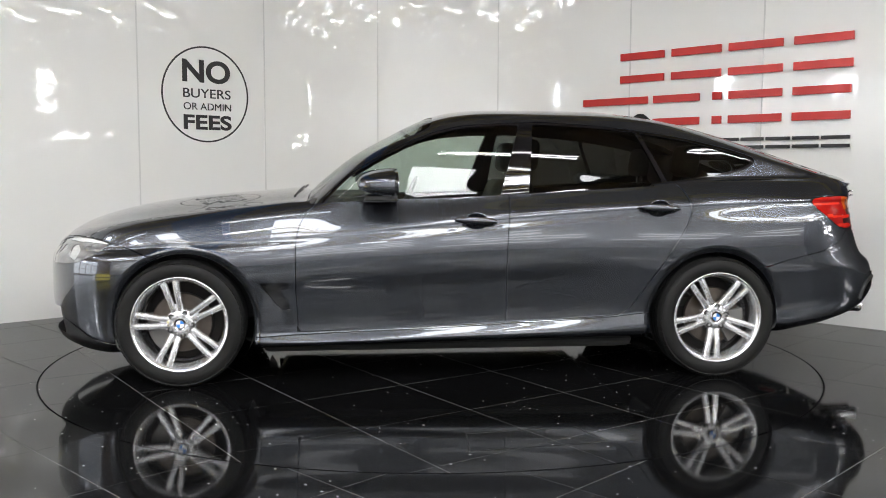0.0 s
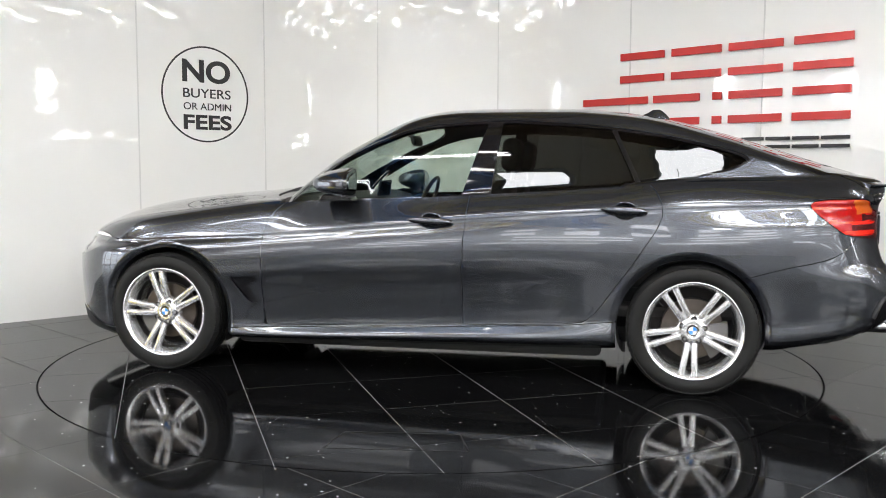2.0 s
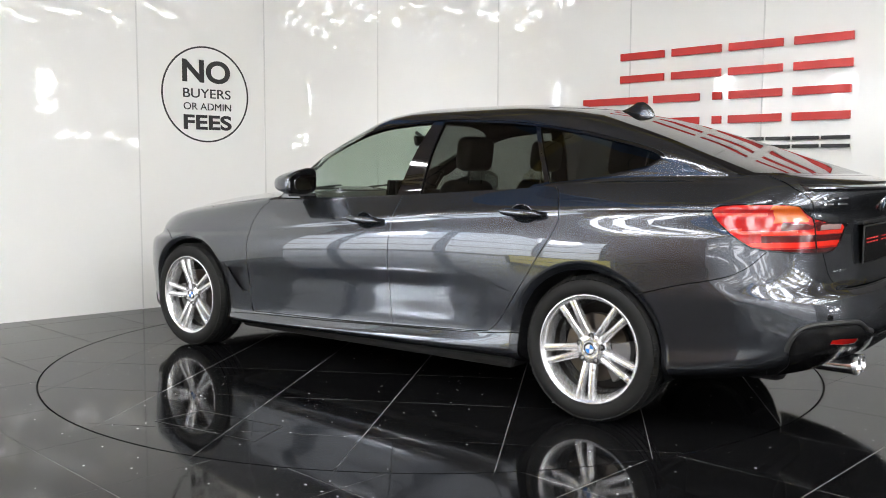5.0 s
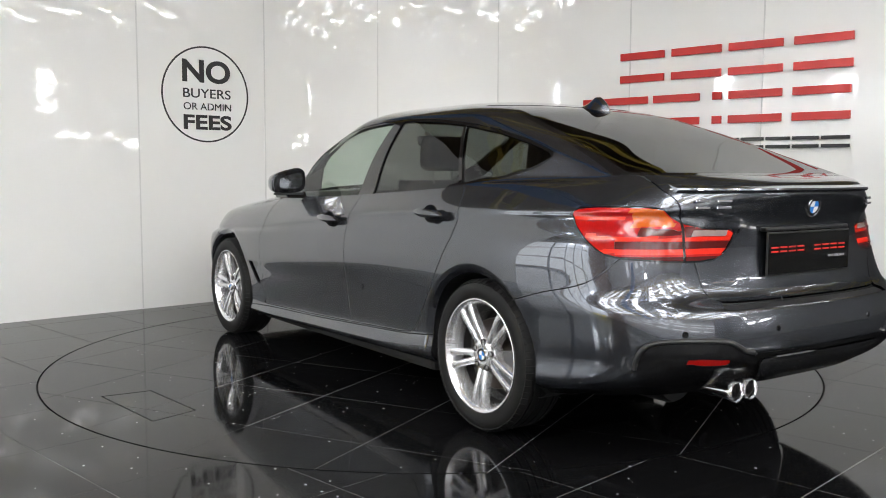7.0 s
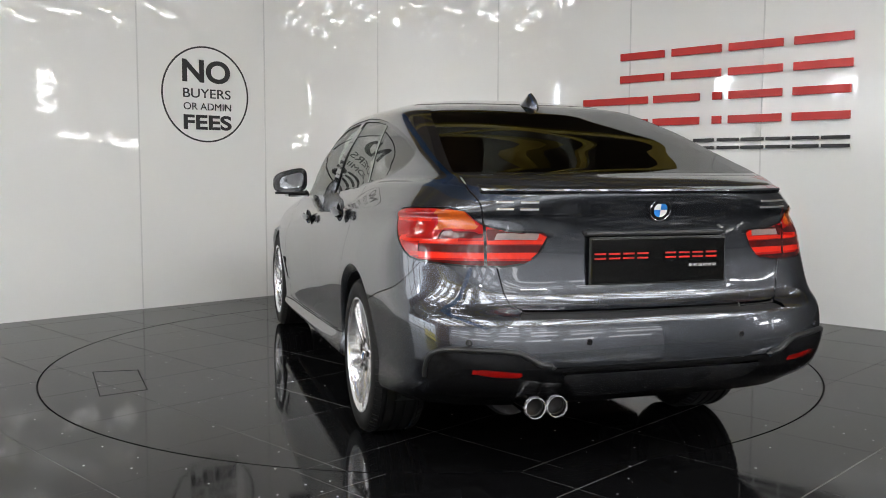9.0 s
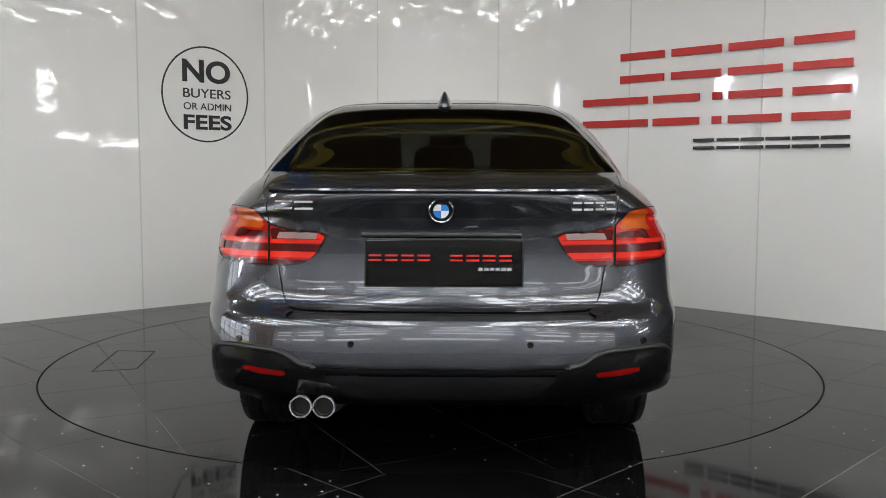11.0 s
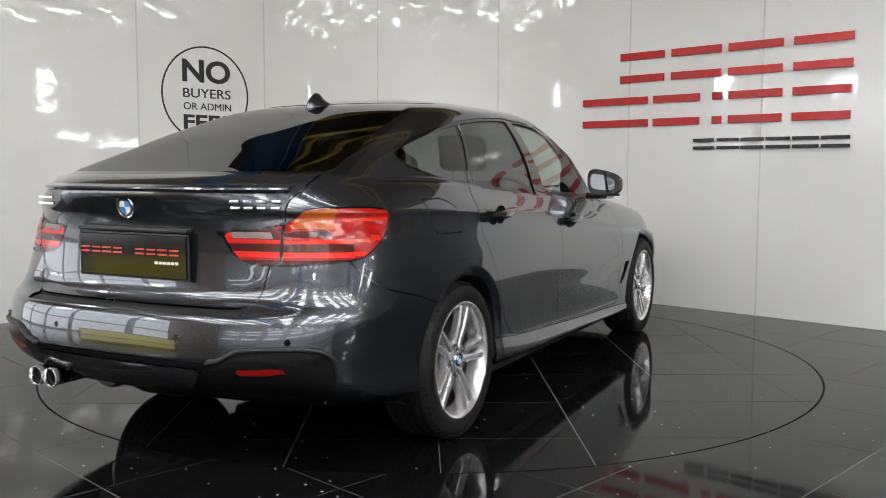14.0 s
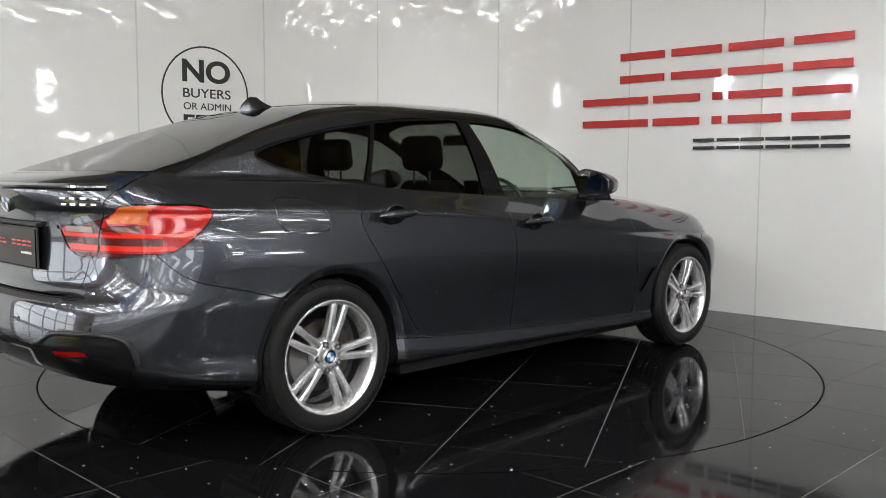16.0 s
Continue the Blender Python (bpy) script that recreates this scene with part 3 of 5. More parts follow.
def lower_body():
    def W(a, mid, r=0.03):
        """Half width: a at the wheel arches, mid along the doors, drawn in by r at the tail."""
        return curve((-2.54, a - r), (-2.0, a - r * 0.4), (-1.46, a), (-1.02, mid + (a - mid) * 0.62), (-0.5, mid + (a - mid) * 0.12), (-0.1, mid), (0.3, mid), (0.65, mid + (a - mid) * 0.12), (1.05, mid + (a - mid) * 0.6), (1.46, a - 0.004), (1.9, a - 0.03), (2.29, a - 0.07))

    L = []

    def lev(z, w, xr, xf, lr=0.52, nr=2.6, lf=0.62, nf=2.3, haunch=0.0):
        """haunch: how far the tail's corners stand back beyond its middle."""
        P = plan_loop(xr, lr, nr, xf, lf, nf, w, z)
        u = np.clip((P[:, 1] - 0.47) / 0.27, 0, 1) * np.clip((-2.0 - P[:, 0]) / 0.25, 0, 1)
        P[:, 0] -= haunch * u * u * (3 - 2 * u)
        L.append(P)

    lev(curve((-2.4, 0.318), (-2.0, 0.265), (-1.85, 0.24), (-1.0, 0.215), (1.0, 0.19), (1.8, 0.17), (2.2, 0.17)), W(0.79, 0.79, 0.015), -2.40, 2.18, nr=3.0)
    lev(curve((-2.4, 0.39), (-2.0, 0.31), (-1.85, 0.29), (-1.0, 0.262), (0.0, 0.244), (1.0, 0.222), (1.8, 0.23), (2.2, 0.23)), W(0.872, 0.878, 0.016), -2.505, 2.25, nr=3.1)
    lev(curve((-2.4, 0.47), (-2.0, 0.40), (-1.85, 0.385), (-1.05, 0.366), (-0.84, 0.345), (-0.264, 0.314), (0.25, 0.291), (0.85, 0.272), (1.8, 0.30), (2.2, 0.30)), W(0.874, 0.854, 0.018), -2.564, 2.275, nr=3.1)
    lev(curve((-2.4, 0.50), (-1.9, 0.43), (-1.05, 0.382), (-0.84, 0.360), (-0.264, 0.329), (0.25, 0.306), (0.85, 0.288), (1.8, 0.34), (2.2, 0.34)), W(0.876, 0.848, 0.016), -2.568, 2.282, nr=3.1)
    lev(curve((-2.4, 0.600), (-1.9, 0.56), (-1.0, 0.52), (1.0, 0.45), (1.8, 0.46), (2.2, 0.46)), W(0.887, 0.862, 0.018), -2.558, 2.29, nr=3.0)
    lev(curve((-2.4, 0.640), (-1.9, 0.605), (-1.0, 0.58), (1.0, 0.51), (1.8, 0.50), (2.2, 0.50)), W(0.892, 0.870, 0.020), -2.544, 2.29, nr=2.9)
    lev(curve((-2.4, 0.685), (-1.9, 0.69), (-1.0, 0.67), (1.0, 0.585), (1.8, 0.565), (2.2, 0.565)), W(0.896, 0.885), -2.475, 2.29, haunch=0.048)
    lev(curve((-2.4, 0.80), (-1.9, 0.80), (-1.0, 0.77), (1.0, 0.68), (1.8, 0.64), (2.2, 0.64)), W(0.893, 0.888), -2.452, 2.285, haunch=0.026)
    lev(curve((-2.4, 0.91), (-1.9, 0.88), (-1.0, 0.85), (1.0, 0.735), (1.8, 0.69), (2.2, 0.68)), W(0.881, 0.880), -2.452, 2.275, haunch=0.008)
    lev(lambda x: WAIST(x) - 0.020, lambda x: W_WAIST(x) + 0.004 - 0.003 * np.clip((0.95 - x) / 0.6, 0, 1), -2.468, 2.26)
    lev(WAIST, W_WAIST, -2.478, 2.25)
    lev(SHOULDER, W_SHOULDER, -2.505, 2.22)
    zc = curve((-2.5, 1.07), (0.7, 0.99), (0.88, 1.040), (1.06, 1.025), (1.52, 0.983), (1.73, 0.953), (2.05, 0.868), (2.15, 0.820), (2.23, 0.765))
    flank = list(L)
    for fr in (0.8, 0.55, 0.28, 0.0):
        zz = lambda x, fr=fr: SHOULDER(x) + (zc(x) - SHOULDER(x)) * (1 - fr ** 2.2)
        ww = lambda x, fr=fr: W_SHOULDER(x) * fr
        lev(zz, ww, -2.49, 2.22)
    V, N, F = skin(L, LOWER_SUBS + [4, 4, 4, 4])
    # behind the bonnet the flank runs on into the glasshouse
    for k in (0, 1):
        ww, zz = cabin_level(k)
        flank.append(plan_loop(CABIN[k][4], 0.5, 2.7, 2.22, 0.62, 2.3, ww, zz))
    V2, N2, F2 = skin(flank, LOWER_SUBS + [4, 5])
    per = len(L[0])
    for i in range((SHOULDER_ROW + 1) * per):
        b = float(np.clip((V[i][0] - 0.55) / 0.35, 0, 1))
        b = b * b * (3 - 2 * b)
        V[i] = V2[i] * (1 - b) + V[i] * b
        n = N2[i] * (1 - b) + N[i] * b
        N[i] = n / (np.linalg.norm(n) + 1e-12)
    return V, N, F


def upper_body():
    L = [plan_loop(-2.478, 0.52, 2.6, 0.90, 0.25, 3.0, W_WAIST, WAIST), plan_loop(-2.505, 0.52, 2.6, 0.86, 0.25, 3.0, W_SHOULDER, SHOULDER)]
    for k, (z, w, xf, lf, xr) in enumerate(CABIN):
        ww, zz = cabin_level(k)
        L.append(plan_loop(xr, 0.42 if k else 0.5, 2.9 if k else 2.7, xf, lf, 3.0, ww, zz))
    V, N, F = skin(L, [6, 4, 4, 5, 6, 5, 4, 4, 4, 4, 3])
    per = len(L[0])
    return V, N, F[6 * (per - 1):]


def smooth_outline(pts, n=6):
    """A closed outline through pts, rounded by Catmull-Rom."""
    p = [np.array(q, float) for q in pts]
    out = []
    for i in range(len(p)):
        a, b, c, d = p[i - 1], p[i], p[(i + 1) % len(p)], p[(i + 2) % len(p)]
        for k in range(n):
            t = k / n
            out.append(0.5 * (2 * b + (c - a) * t + (2 * a - 5 * b + 4 * c - d) * t * t + (3 * b - a - 3 * c + d) * t ** 3))
    return np.array(out)


def inside(poly, a, b):
    """Signed distance to a closed outline for the coordinates a, b: below zero inside."""
    poly = np.asarray(poly, float)
    d2 = np.full(a.shape, 1e9)
    win = np.zeros(a.shape, bool)
    for i in range(len(poly)):
        p, q = poly[i], poly[(i + 1) % len(poly)]
        e = q - p
        t = np.clip(((a - p[0]) * e[0] + (b - p[1]) * e[1]) / (e @ e + 1e-12), 0, 1)
        d2 = np.minimum(d2, (a - p[0] - t * e[0]) ** 2 + (b - p[1] - t * e[1]) ** 2)
        if abs(e[1]) > 1e-12:
            win ^= ((p[1] > b) != (q[1] > b)) & (a < p[0] + (b - p[1]) / e[1] * e[0])
    return np.where(win, -1.0, 1.0) * np.sqrt(d2)


# outlines in side view (x, z), rear view round the corner (u, z)
MID = [(-0.30, 1.06), (-0.288, 0.927), (-0.274, 0.792), (-0.269, 0.611), (-0.271, 0.322)]
FRONT_DOOR = [(0.845, 0.286), (0.857, 0.50), (0.857, 0.70), (0.853, 0.79), (0.838, 0.85), (0.805, 0.91), (0.76, 0.955), (0.70, 0.995), (0.66, 1.06)] + MID + [(0.25, 0.30)]
REAR_DOOR = MID[::-1] + [(-1.20, 1.10), (-1.262, 1.045), (-1.292, 0.98), (-1.298, 0.92), (-1.270, 0.85), (-1.205, 0.75), (-1.136, 0.643), (-1.047, 0.521), (-0.985, 0.43), (-0.944, 0.384), (-0.90, 0.360), (-0.80, 0.348)]
DLO = [(0.72, 0.93), (0.72, 0.985), (0.569, 1.130), (0.413, 1.222), (0.258, 1.300), (0.103, 1.360), (-0.052, 1.394), (-0.269, 1.411), (-0.518, 1.418), (-0.83, 1.399), (-1.06, 1.374), (-1.32, 1.332), (-1.56, 1.278), (-1.69, 1.240),
       (-1.738, 1.216), (-1.726, 1.192), (-1.65, 1.152), (-1.47, 1.110), (-1.27, 1.084), (-1.11, 1.068), (-1.0, 0.98), (-0.5, 0.93)]
VENT = [(1.045, 0.548), (0.884, 0.556), (0.886, 0.528), (0.935, 0.512), (0.935, 0.495), (0.882, 0.415), (0.905, 0.400), (0.94, 0.412)]
LAMP_UZ = [(0.385, 0.928), (0.52, 0.934), (0.60, 0.952), (0.66, 0.975), (0.70, 1.004), (0.78, 1.012), (0.92, 1.013), (1.05, 1.011), (1.13, 1.006), (1.175, 0.994), (1.182, 0.975), (1.160, 0.932), (1.115, 0.888), (1.06, 0.852), (1.01, 0.830), (0.93, 0.818), (0.80, 0.812), (0.66, 0.806), (0.545, 0.805), (0.47, 0.816), (0.43, 0.85)]
LID = [(-0.5, 0.662), (0.50, 0.662), (0.535, 0.675), (0.553, 0.71), (0.572, 0.80), (0.600, 0.88), (0.612, 0.96), (0.622, 1.03), (0.645, 1.075), (0.645, 1.30), (-0.5, 1.30)]
DARK = [(-0.5, 0.477), (0.44, 0.479), (0.475, 0.488), (0.51, 0.515), (0.545, 0.530), (0.74, 0.536), (0.80, 0.520), (0.838, 0.475), (0.83, 0.42), (0.80, 0.36), (0.77, 0.25), (-0.5, 0.25)]
REFLECTOR = [(0.525, 0.440), (0.525, 0.464), (0.62, 0.470), (0.685, 0.474), (0.680, 0.452), (0.62, 0.444)]
HEADLAMP = [(2.30, 0.755), (2.15, 0.775), (2.05, 0.785), (1.95, 0.786), (1.86, 0.772), (1.815, 0.757), (1.88, 0.705), (1.965, 0.664), (2.05, 0.640), (2.15, 0.632), (2.30, 0.63)]
FUEL = [(-1.735, 1.025), (-1.60, 1.028), (-1.54, 1.016), (-1.495, 0.99), (-1.470, 0.95), (-1.465, 0.90), (-1.480, 0.885), (-1.66, 0.888), (-1.70, 0.902), (-1.722, 0.935)]
NOTCH = 0.0022


def side_of(poly, gate=0.66):
    return lambda V: np.maximum(inside(poly, V[:, 0], V[:, 2]), gate - np.abs(V[:, 1]))


def corner_u(V):
    return np.abs(V[:, 1]) + np.maximum(0, V[:, 0] + 2.35)


def rear_of(poly, far=-1.9):
    return lambda V: np.maximum(inside(poly, corner_u(V), V[:, 2]), V[:, 0] - far)


def arch(cx, cz, r):
    def f(V):
        dx, dz = V[:, 0] - cx, V[:, 2] - cz
        return np.maximum(np.where(dz > 0, np.hypot(dx, dz), np.abs(dx)) - r, 0.45 - np.abs(V[:, 1]))
    return f


f_arch_f, f_arch_r = arch(1.437, 0.345, 0.362), arch(-1.442, 0.332, 0.368)
f_door_f, f_door_r = side_of(FRONT_DOOR), side_of(REAR_DOOR)
f_vent = side_of(VENT)
f_lamp = rear_of(LAMP_UZ)
f_lid = lambda V: np.maximum(inside(LID, np.abs(V[:, 1]), V[:, 2]), V[:, 0] + 2.12)
f_dark = rear_of(DARK, -2.0)
f_refl = rear_of(REFLECTOR, -2.0)
f_insert = lambda V: np.maximum(np.maximum(np.abs(V[:, 1]) - (0.30 + 1.1 * (V[:, 2] - 0.36)), np.abs(V[:, 2] - 0.411) - 0.048), V[:, 0] + 2.2)
f_head = lambda V: np.maximum(inside(HEADLAMP, V[:, 0], V[:, 2]), 0.36 - np.abs(V[:, 1]))
seam_z = curve((-2.6, 0.87), (-2.32, 0.87), (-2.24, 0.83), (-2.19, 0.775), (-2.15, 0.742), (-2.098, 0.716), (-1.884, 0.663), (-1.726, 0.617), (-1.6, 0.58))
f_rbump = lambda V: np.maximum(np.maximum(V[:, 2] - seam_z(V[:, 0]), V[:, 0] + 1.60), -f_lid(V))
skirt_z = curve((-1.2, 0.375), (-1.05, 0.366), (-0.84, 0.345), (-0.264, 0.314), (0.25, 0.291), (0.85, 0.272), (1.2, 0.252))
f_skirt = lambda V: np.maximum(V[:, 2] - skirt_z(V[:, 0]), np.maximum(-1.2 - V[:, 0], V[:, 0] - 1.2))
hood_y = curve((0.6, 0.70), (0.9, 0.745), (1.5, 0.715), (1.95, 0.66), (2.12, 0.50), (2.25, 0.42))
f_hood = lambda V: np.maximum(np.maximum(np.abs(V[:, 1]) - hood_y(V[:, 0]), 0.72 - V[:, 2]), 0.80 - V[:, 0])
f_fbump = lambda V: np.maximum(V[:, 2] - curve((1.5, 0.665), (1.6, 0.690), (1.82, 0.752), (2.3, 0.76))(V[:, 0]), 1.50 - V[:, 0])
f_lip = lambda V: np.maximum(V[:, 2] - curve((1.7, 0.21), (1.9, 0.25), (2.05, 0.32), (2.3, 0.38))(V[:, 0]), 1.70 - V[:, 0])
f_grille = lambda V: np.maximum(np.maximum(np.abs(np.abs(V[:, 1]) - 0.16) - 0.125, np.abs(V[:, 2] - 0.615) - 0.085), 2.05 - V[:, 0])
f_intake = lambda V: np.maximum(np.maximum(np.abs(V[:, 1]) - 0.62, np.abs(V[:, 2] - 0.33) - 0.07), 1.9 - V[:, 0])
f_fuel = lambda V: np.maximum(inside(FUEL, V[:, 0], V[:, 2]), 0.6 - V[:, 1])
f_lid_step = lambda V: np.maximum(np.maximum(np.abs(V[:, 1]) - 0.53, np.abs(V[:, 2] - 0.650) - 0.011), V[:, 0] + 2.3)


def pane(pts):
    return lambda V: np.maximum(np.maximum(inside(DLO, V[:, 0], V[:, 2]) + 0.013, inside(pts, V[:, 0], V[:, 2])), 0.4 - np.abs(V[:, 1]))


f_dlo = side_of(DLO, 0.4)
f_pane_f = pane([(1.0, 0.90), (1.0, 1.6), (-0.425, 1.6), (-0.372, 1.401), (-0.252, 1.028), (-0.23, 0.9)])
f_pane_r = pane([(-0.450, 1.6), (-0.448, 1.402), (-0.406, 1.035), (-0.39, 0.9), (-1.24, 0.9), (-1.170, 1.068), (-1.035, 1.362), (-0.93, 1.6)])
f_pane_q = pane([(-0.95, 1.6), (-1.058, 1.362), (-1.195, 1.068), (-1.26, 0.9), (-2.0, 0.9), (-2.0, 1.6)])
WS_X = curve((0.95, 0.80), (1.0, 0.74), (1.13, 0.569), (1.222, 0.413), (1.30, 0.258), (1.36, 0.11), (1.40, 0.055), (1.455, 0.03))
f_wind = lambda V: np.maximum(WS_X(V[:, 2]) + 0.062 - V[:, 0], V[:, 2] - 1.452)
RG_Y = curve((1.10, 0.690), (1.13, 0.682), (1.22, 0.646), (1.30, 0.606), (1.38, 0.562), (1.455, 0.495))
f_rgfrit = lambda V: np.maximum(np.maximum(np.maximum(np.abs(V[:, 1]) - RG_Y(V[:, 2]), V[:, 2] - 1.462), 1.128 - V[:, 2]), V[:, 0] + 0.9)
f_rglass = lambda V: np.maximum(np.maximum(np.maximum(np.abs(V[:, 1]) - RG_Y(V[:, 2]) + 0.028, V[:, 2] - 1.445), 1.137 - V[:, 2]), V[:, 0] + 0.9)
f_uplid = lambda V: np.maximum(np.maximum(np.abs(V[:, 1]) - 0.645, V[:, 2] - 1.128), V[:, 0] + 2.05)

# ---- car materials ----
GLOSSBLK = mat("gloss_black", (0.006, 0.006, 0.007), 0.06, coat=0.5, vary=0.05)
TRIMBLK = mat("black_plastic", (0.014, 0.014, 0.015), 0.45, vary=0.15, scale=30, bump=0.1, bscale=900)
DARKTRIM = mat("dark_lower_trim", (0.007, 0.007, 0.0075), 0.18, spec=0.28, vary=0.1, scale=20)
INSERT = mat("diffuser_grey", (0.035, 0.036, 0.039), 0.12, metal=0.4, coat=0.6, vary=0.08, scale=20)
GLASS_F = sheet_glass("clear_car_glass", (0.67, 0.745, 0.69))
GLASS_R = sheet_glass("privacy_glass", (0.16, 0.165, 0.155))
GLASS_B = sheet_glass("privacy_rear_glass", (0.055, 0.056, 0.054))
RUBBER = mat("tyre_rubber", (0.009, 0.009, 0.009), 0.6, spec=0.25, vary=0.3, scale=25, bump=0.15, bscale=500)
ALLOY = mat("silver_alloy", (0.74, 0.74, 0.75), 0.27, metal=0.75, coat=0.4, vary=0.05, scale=20)
BARREL = mat("rim_barrel", (0.30, 0.30, 0.30), 0.38, metal=0.8, vary=0.15, scale=12)
STEEL = mat("brake_disc_steel", (0.105, 0.09, 0.078), 0.38, metal=1.0, vary=0.25, scale=30)
CALIPER = mat("caliper_grey", (0.16, 0.155, 0.15), 0.5, metal=0.5)
CHROME = mat("chrome", (0.82, 0.82, 0.83), 0.06, metal=1.0, vary=0.02)
# near-black: sooty pipe bores, and painted shade inside wheels and bolt holes
SOOT_SHADE = mat("dark_recess", (0.015, 0.013, 0.012), 0.8)
BLUE = mat("blue_enamel", (0.03, 0.20, 0.60), 0.2, coat=0.6, vary=0.04)
WHITE = mat("white_enamel", (0.8, 0.8, 0.8), 0.2, coat=0.6, vary=0.02)
LINER = mat("cabin_lining", (0.045, 0.043, 0.042), 0.8, vary=0.2, scale=10)
LEATHER = mat("dark_leather", (0.035, 0.030, 0.028), 0.5, vary=0.2, scale=15, bump=0.2, bscale=400)
MIRROR = mat("mirror_glass", (0.36, 0.37, 0.39), 0.02, metal=1.0, vary=0.02)
PLATEBLK = mat("plate_black", (0.005, 0.005, 0.005), 0.10, spec=0.3)
REDBAR = mat("plate_red", (0.55, 0.02, 0.015), 0.3)


def lens(name, col, emit=0.0, rough=0.04):
    m = mat(name, col, rough, spec=0.35, coat=0.45, vary=0.12, scale=60, bump=0.18, bscale=260)
    return m


LENS_RED = lens("red_lens", (0.33, 0.006, 0.005))
LENS_BRIGHT = lens("bright_red_lens", (0.66, 0.022, 0.010))
LENS_DEEP = lens("deep_red_lens", (0.07, 0.004, 0.004))
LENS_AMBER = lens("amber_lens", (0.42, 0.075, 0.008))
LENS_CLEAR = lens("clear_lens", (0.26, 0.19, 0.18))
HEAD_IN = mat("headlamp_inner", (0.26, 0.262, 0.265), 0.2, metal=0.6, coat=1.0, vary=0.6, scale=25)

CAR = new("car")
tagged(CAR, "dark grey metallic hatchback with silver alloy wheels, parked on the turntable", "car")


def emit(name, V, N, faces, material, parent, side=0, offset=0.0, label="", crown=1.0, lean=None):
    """Link the given faces as one mesh: side 1 or -1 for one flank, 0 for both halves together."""
    used = sorted({i for f in faces for i in f})
    back = {q: k for k, q in enumerate(used)}
    P, Q, F = [], [], []
    for sgn in ((1, -1) if side == 0 else (side,)):
        base = len(P)
        for i in used:
            p, n = V[i] - N[i] * offset, N[i]
            n = np.array((n[0], 0.0 if V[i][1] < 1e-5 else n[1] * sgn * crown, n[2]))
            if lean is not None:
                n = 0.3 * n + 0.7 * np.array((0.25 * n[0], lean[0] * sgn, lean[1]))
            P.append((p[0], p[1] * sgn, p[2]))
            Q.append(n / (np.linalg.norm(n) + 1e-12))
        F += [tuple(base + back[i] for i in (f if sgn > 0 else f[::-1])) for f in faces]
    return mesh_ob(name, P, F, material, parent, label, normals=Q)


def sort_faces(V, F, rules):
    """Give each face to the first rule whose function is below zero at its middle."""
    VA = np.array(V)
    C = np.array([VA[list(f)].mean(0) for f in F])
    done = np.zeros(len(F), bool)
    out = {}
    for key, fun in rules:
        hit = (fun(C) < 0) & ~done
        done |= hit
        out.setdefault(key, []).extend(F[i] for i in np.nonzero(hit)[0])
    out["rest"] = [F[i] for i in np.nonzero(~done)[0]]
    return out


def islands(faces, least=30):
    """Faces in connected groups; groups smaller than least are dropped."""
    root = {}

    def find(a):
        while root[a] != a:
            root[a] = root[root[a]]
            a = root[a]
        return a

    for f in faces:
        for i in f:
            root.setdefault(i, i)
        for i in f[1:]:
            root[find(i)] = find(f[0])
    groups = {}
    for f in faces:
        groups.setdefault(find(f[0]), []).append(f)
    return [g for g in groups.values() if len(g) >= least]


def near(f, w=NOTCH):
    return lambda V: np.abs(f(V)) - w


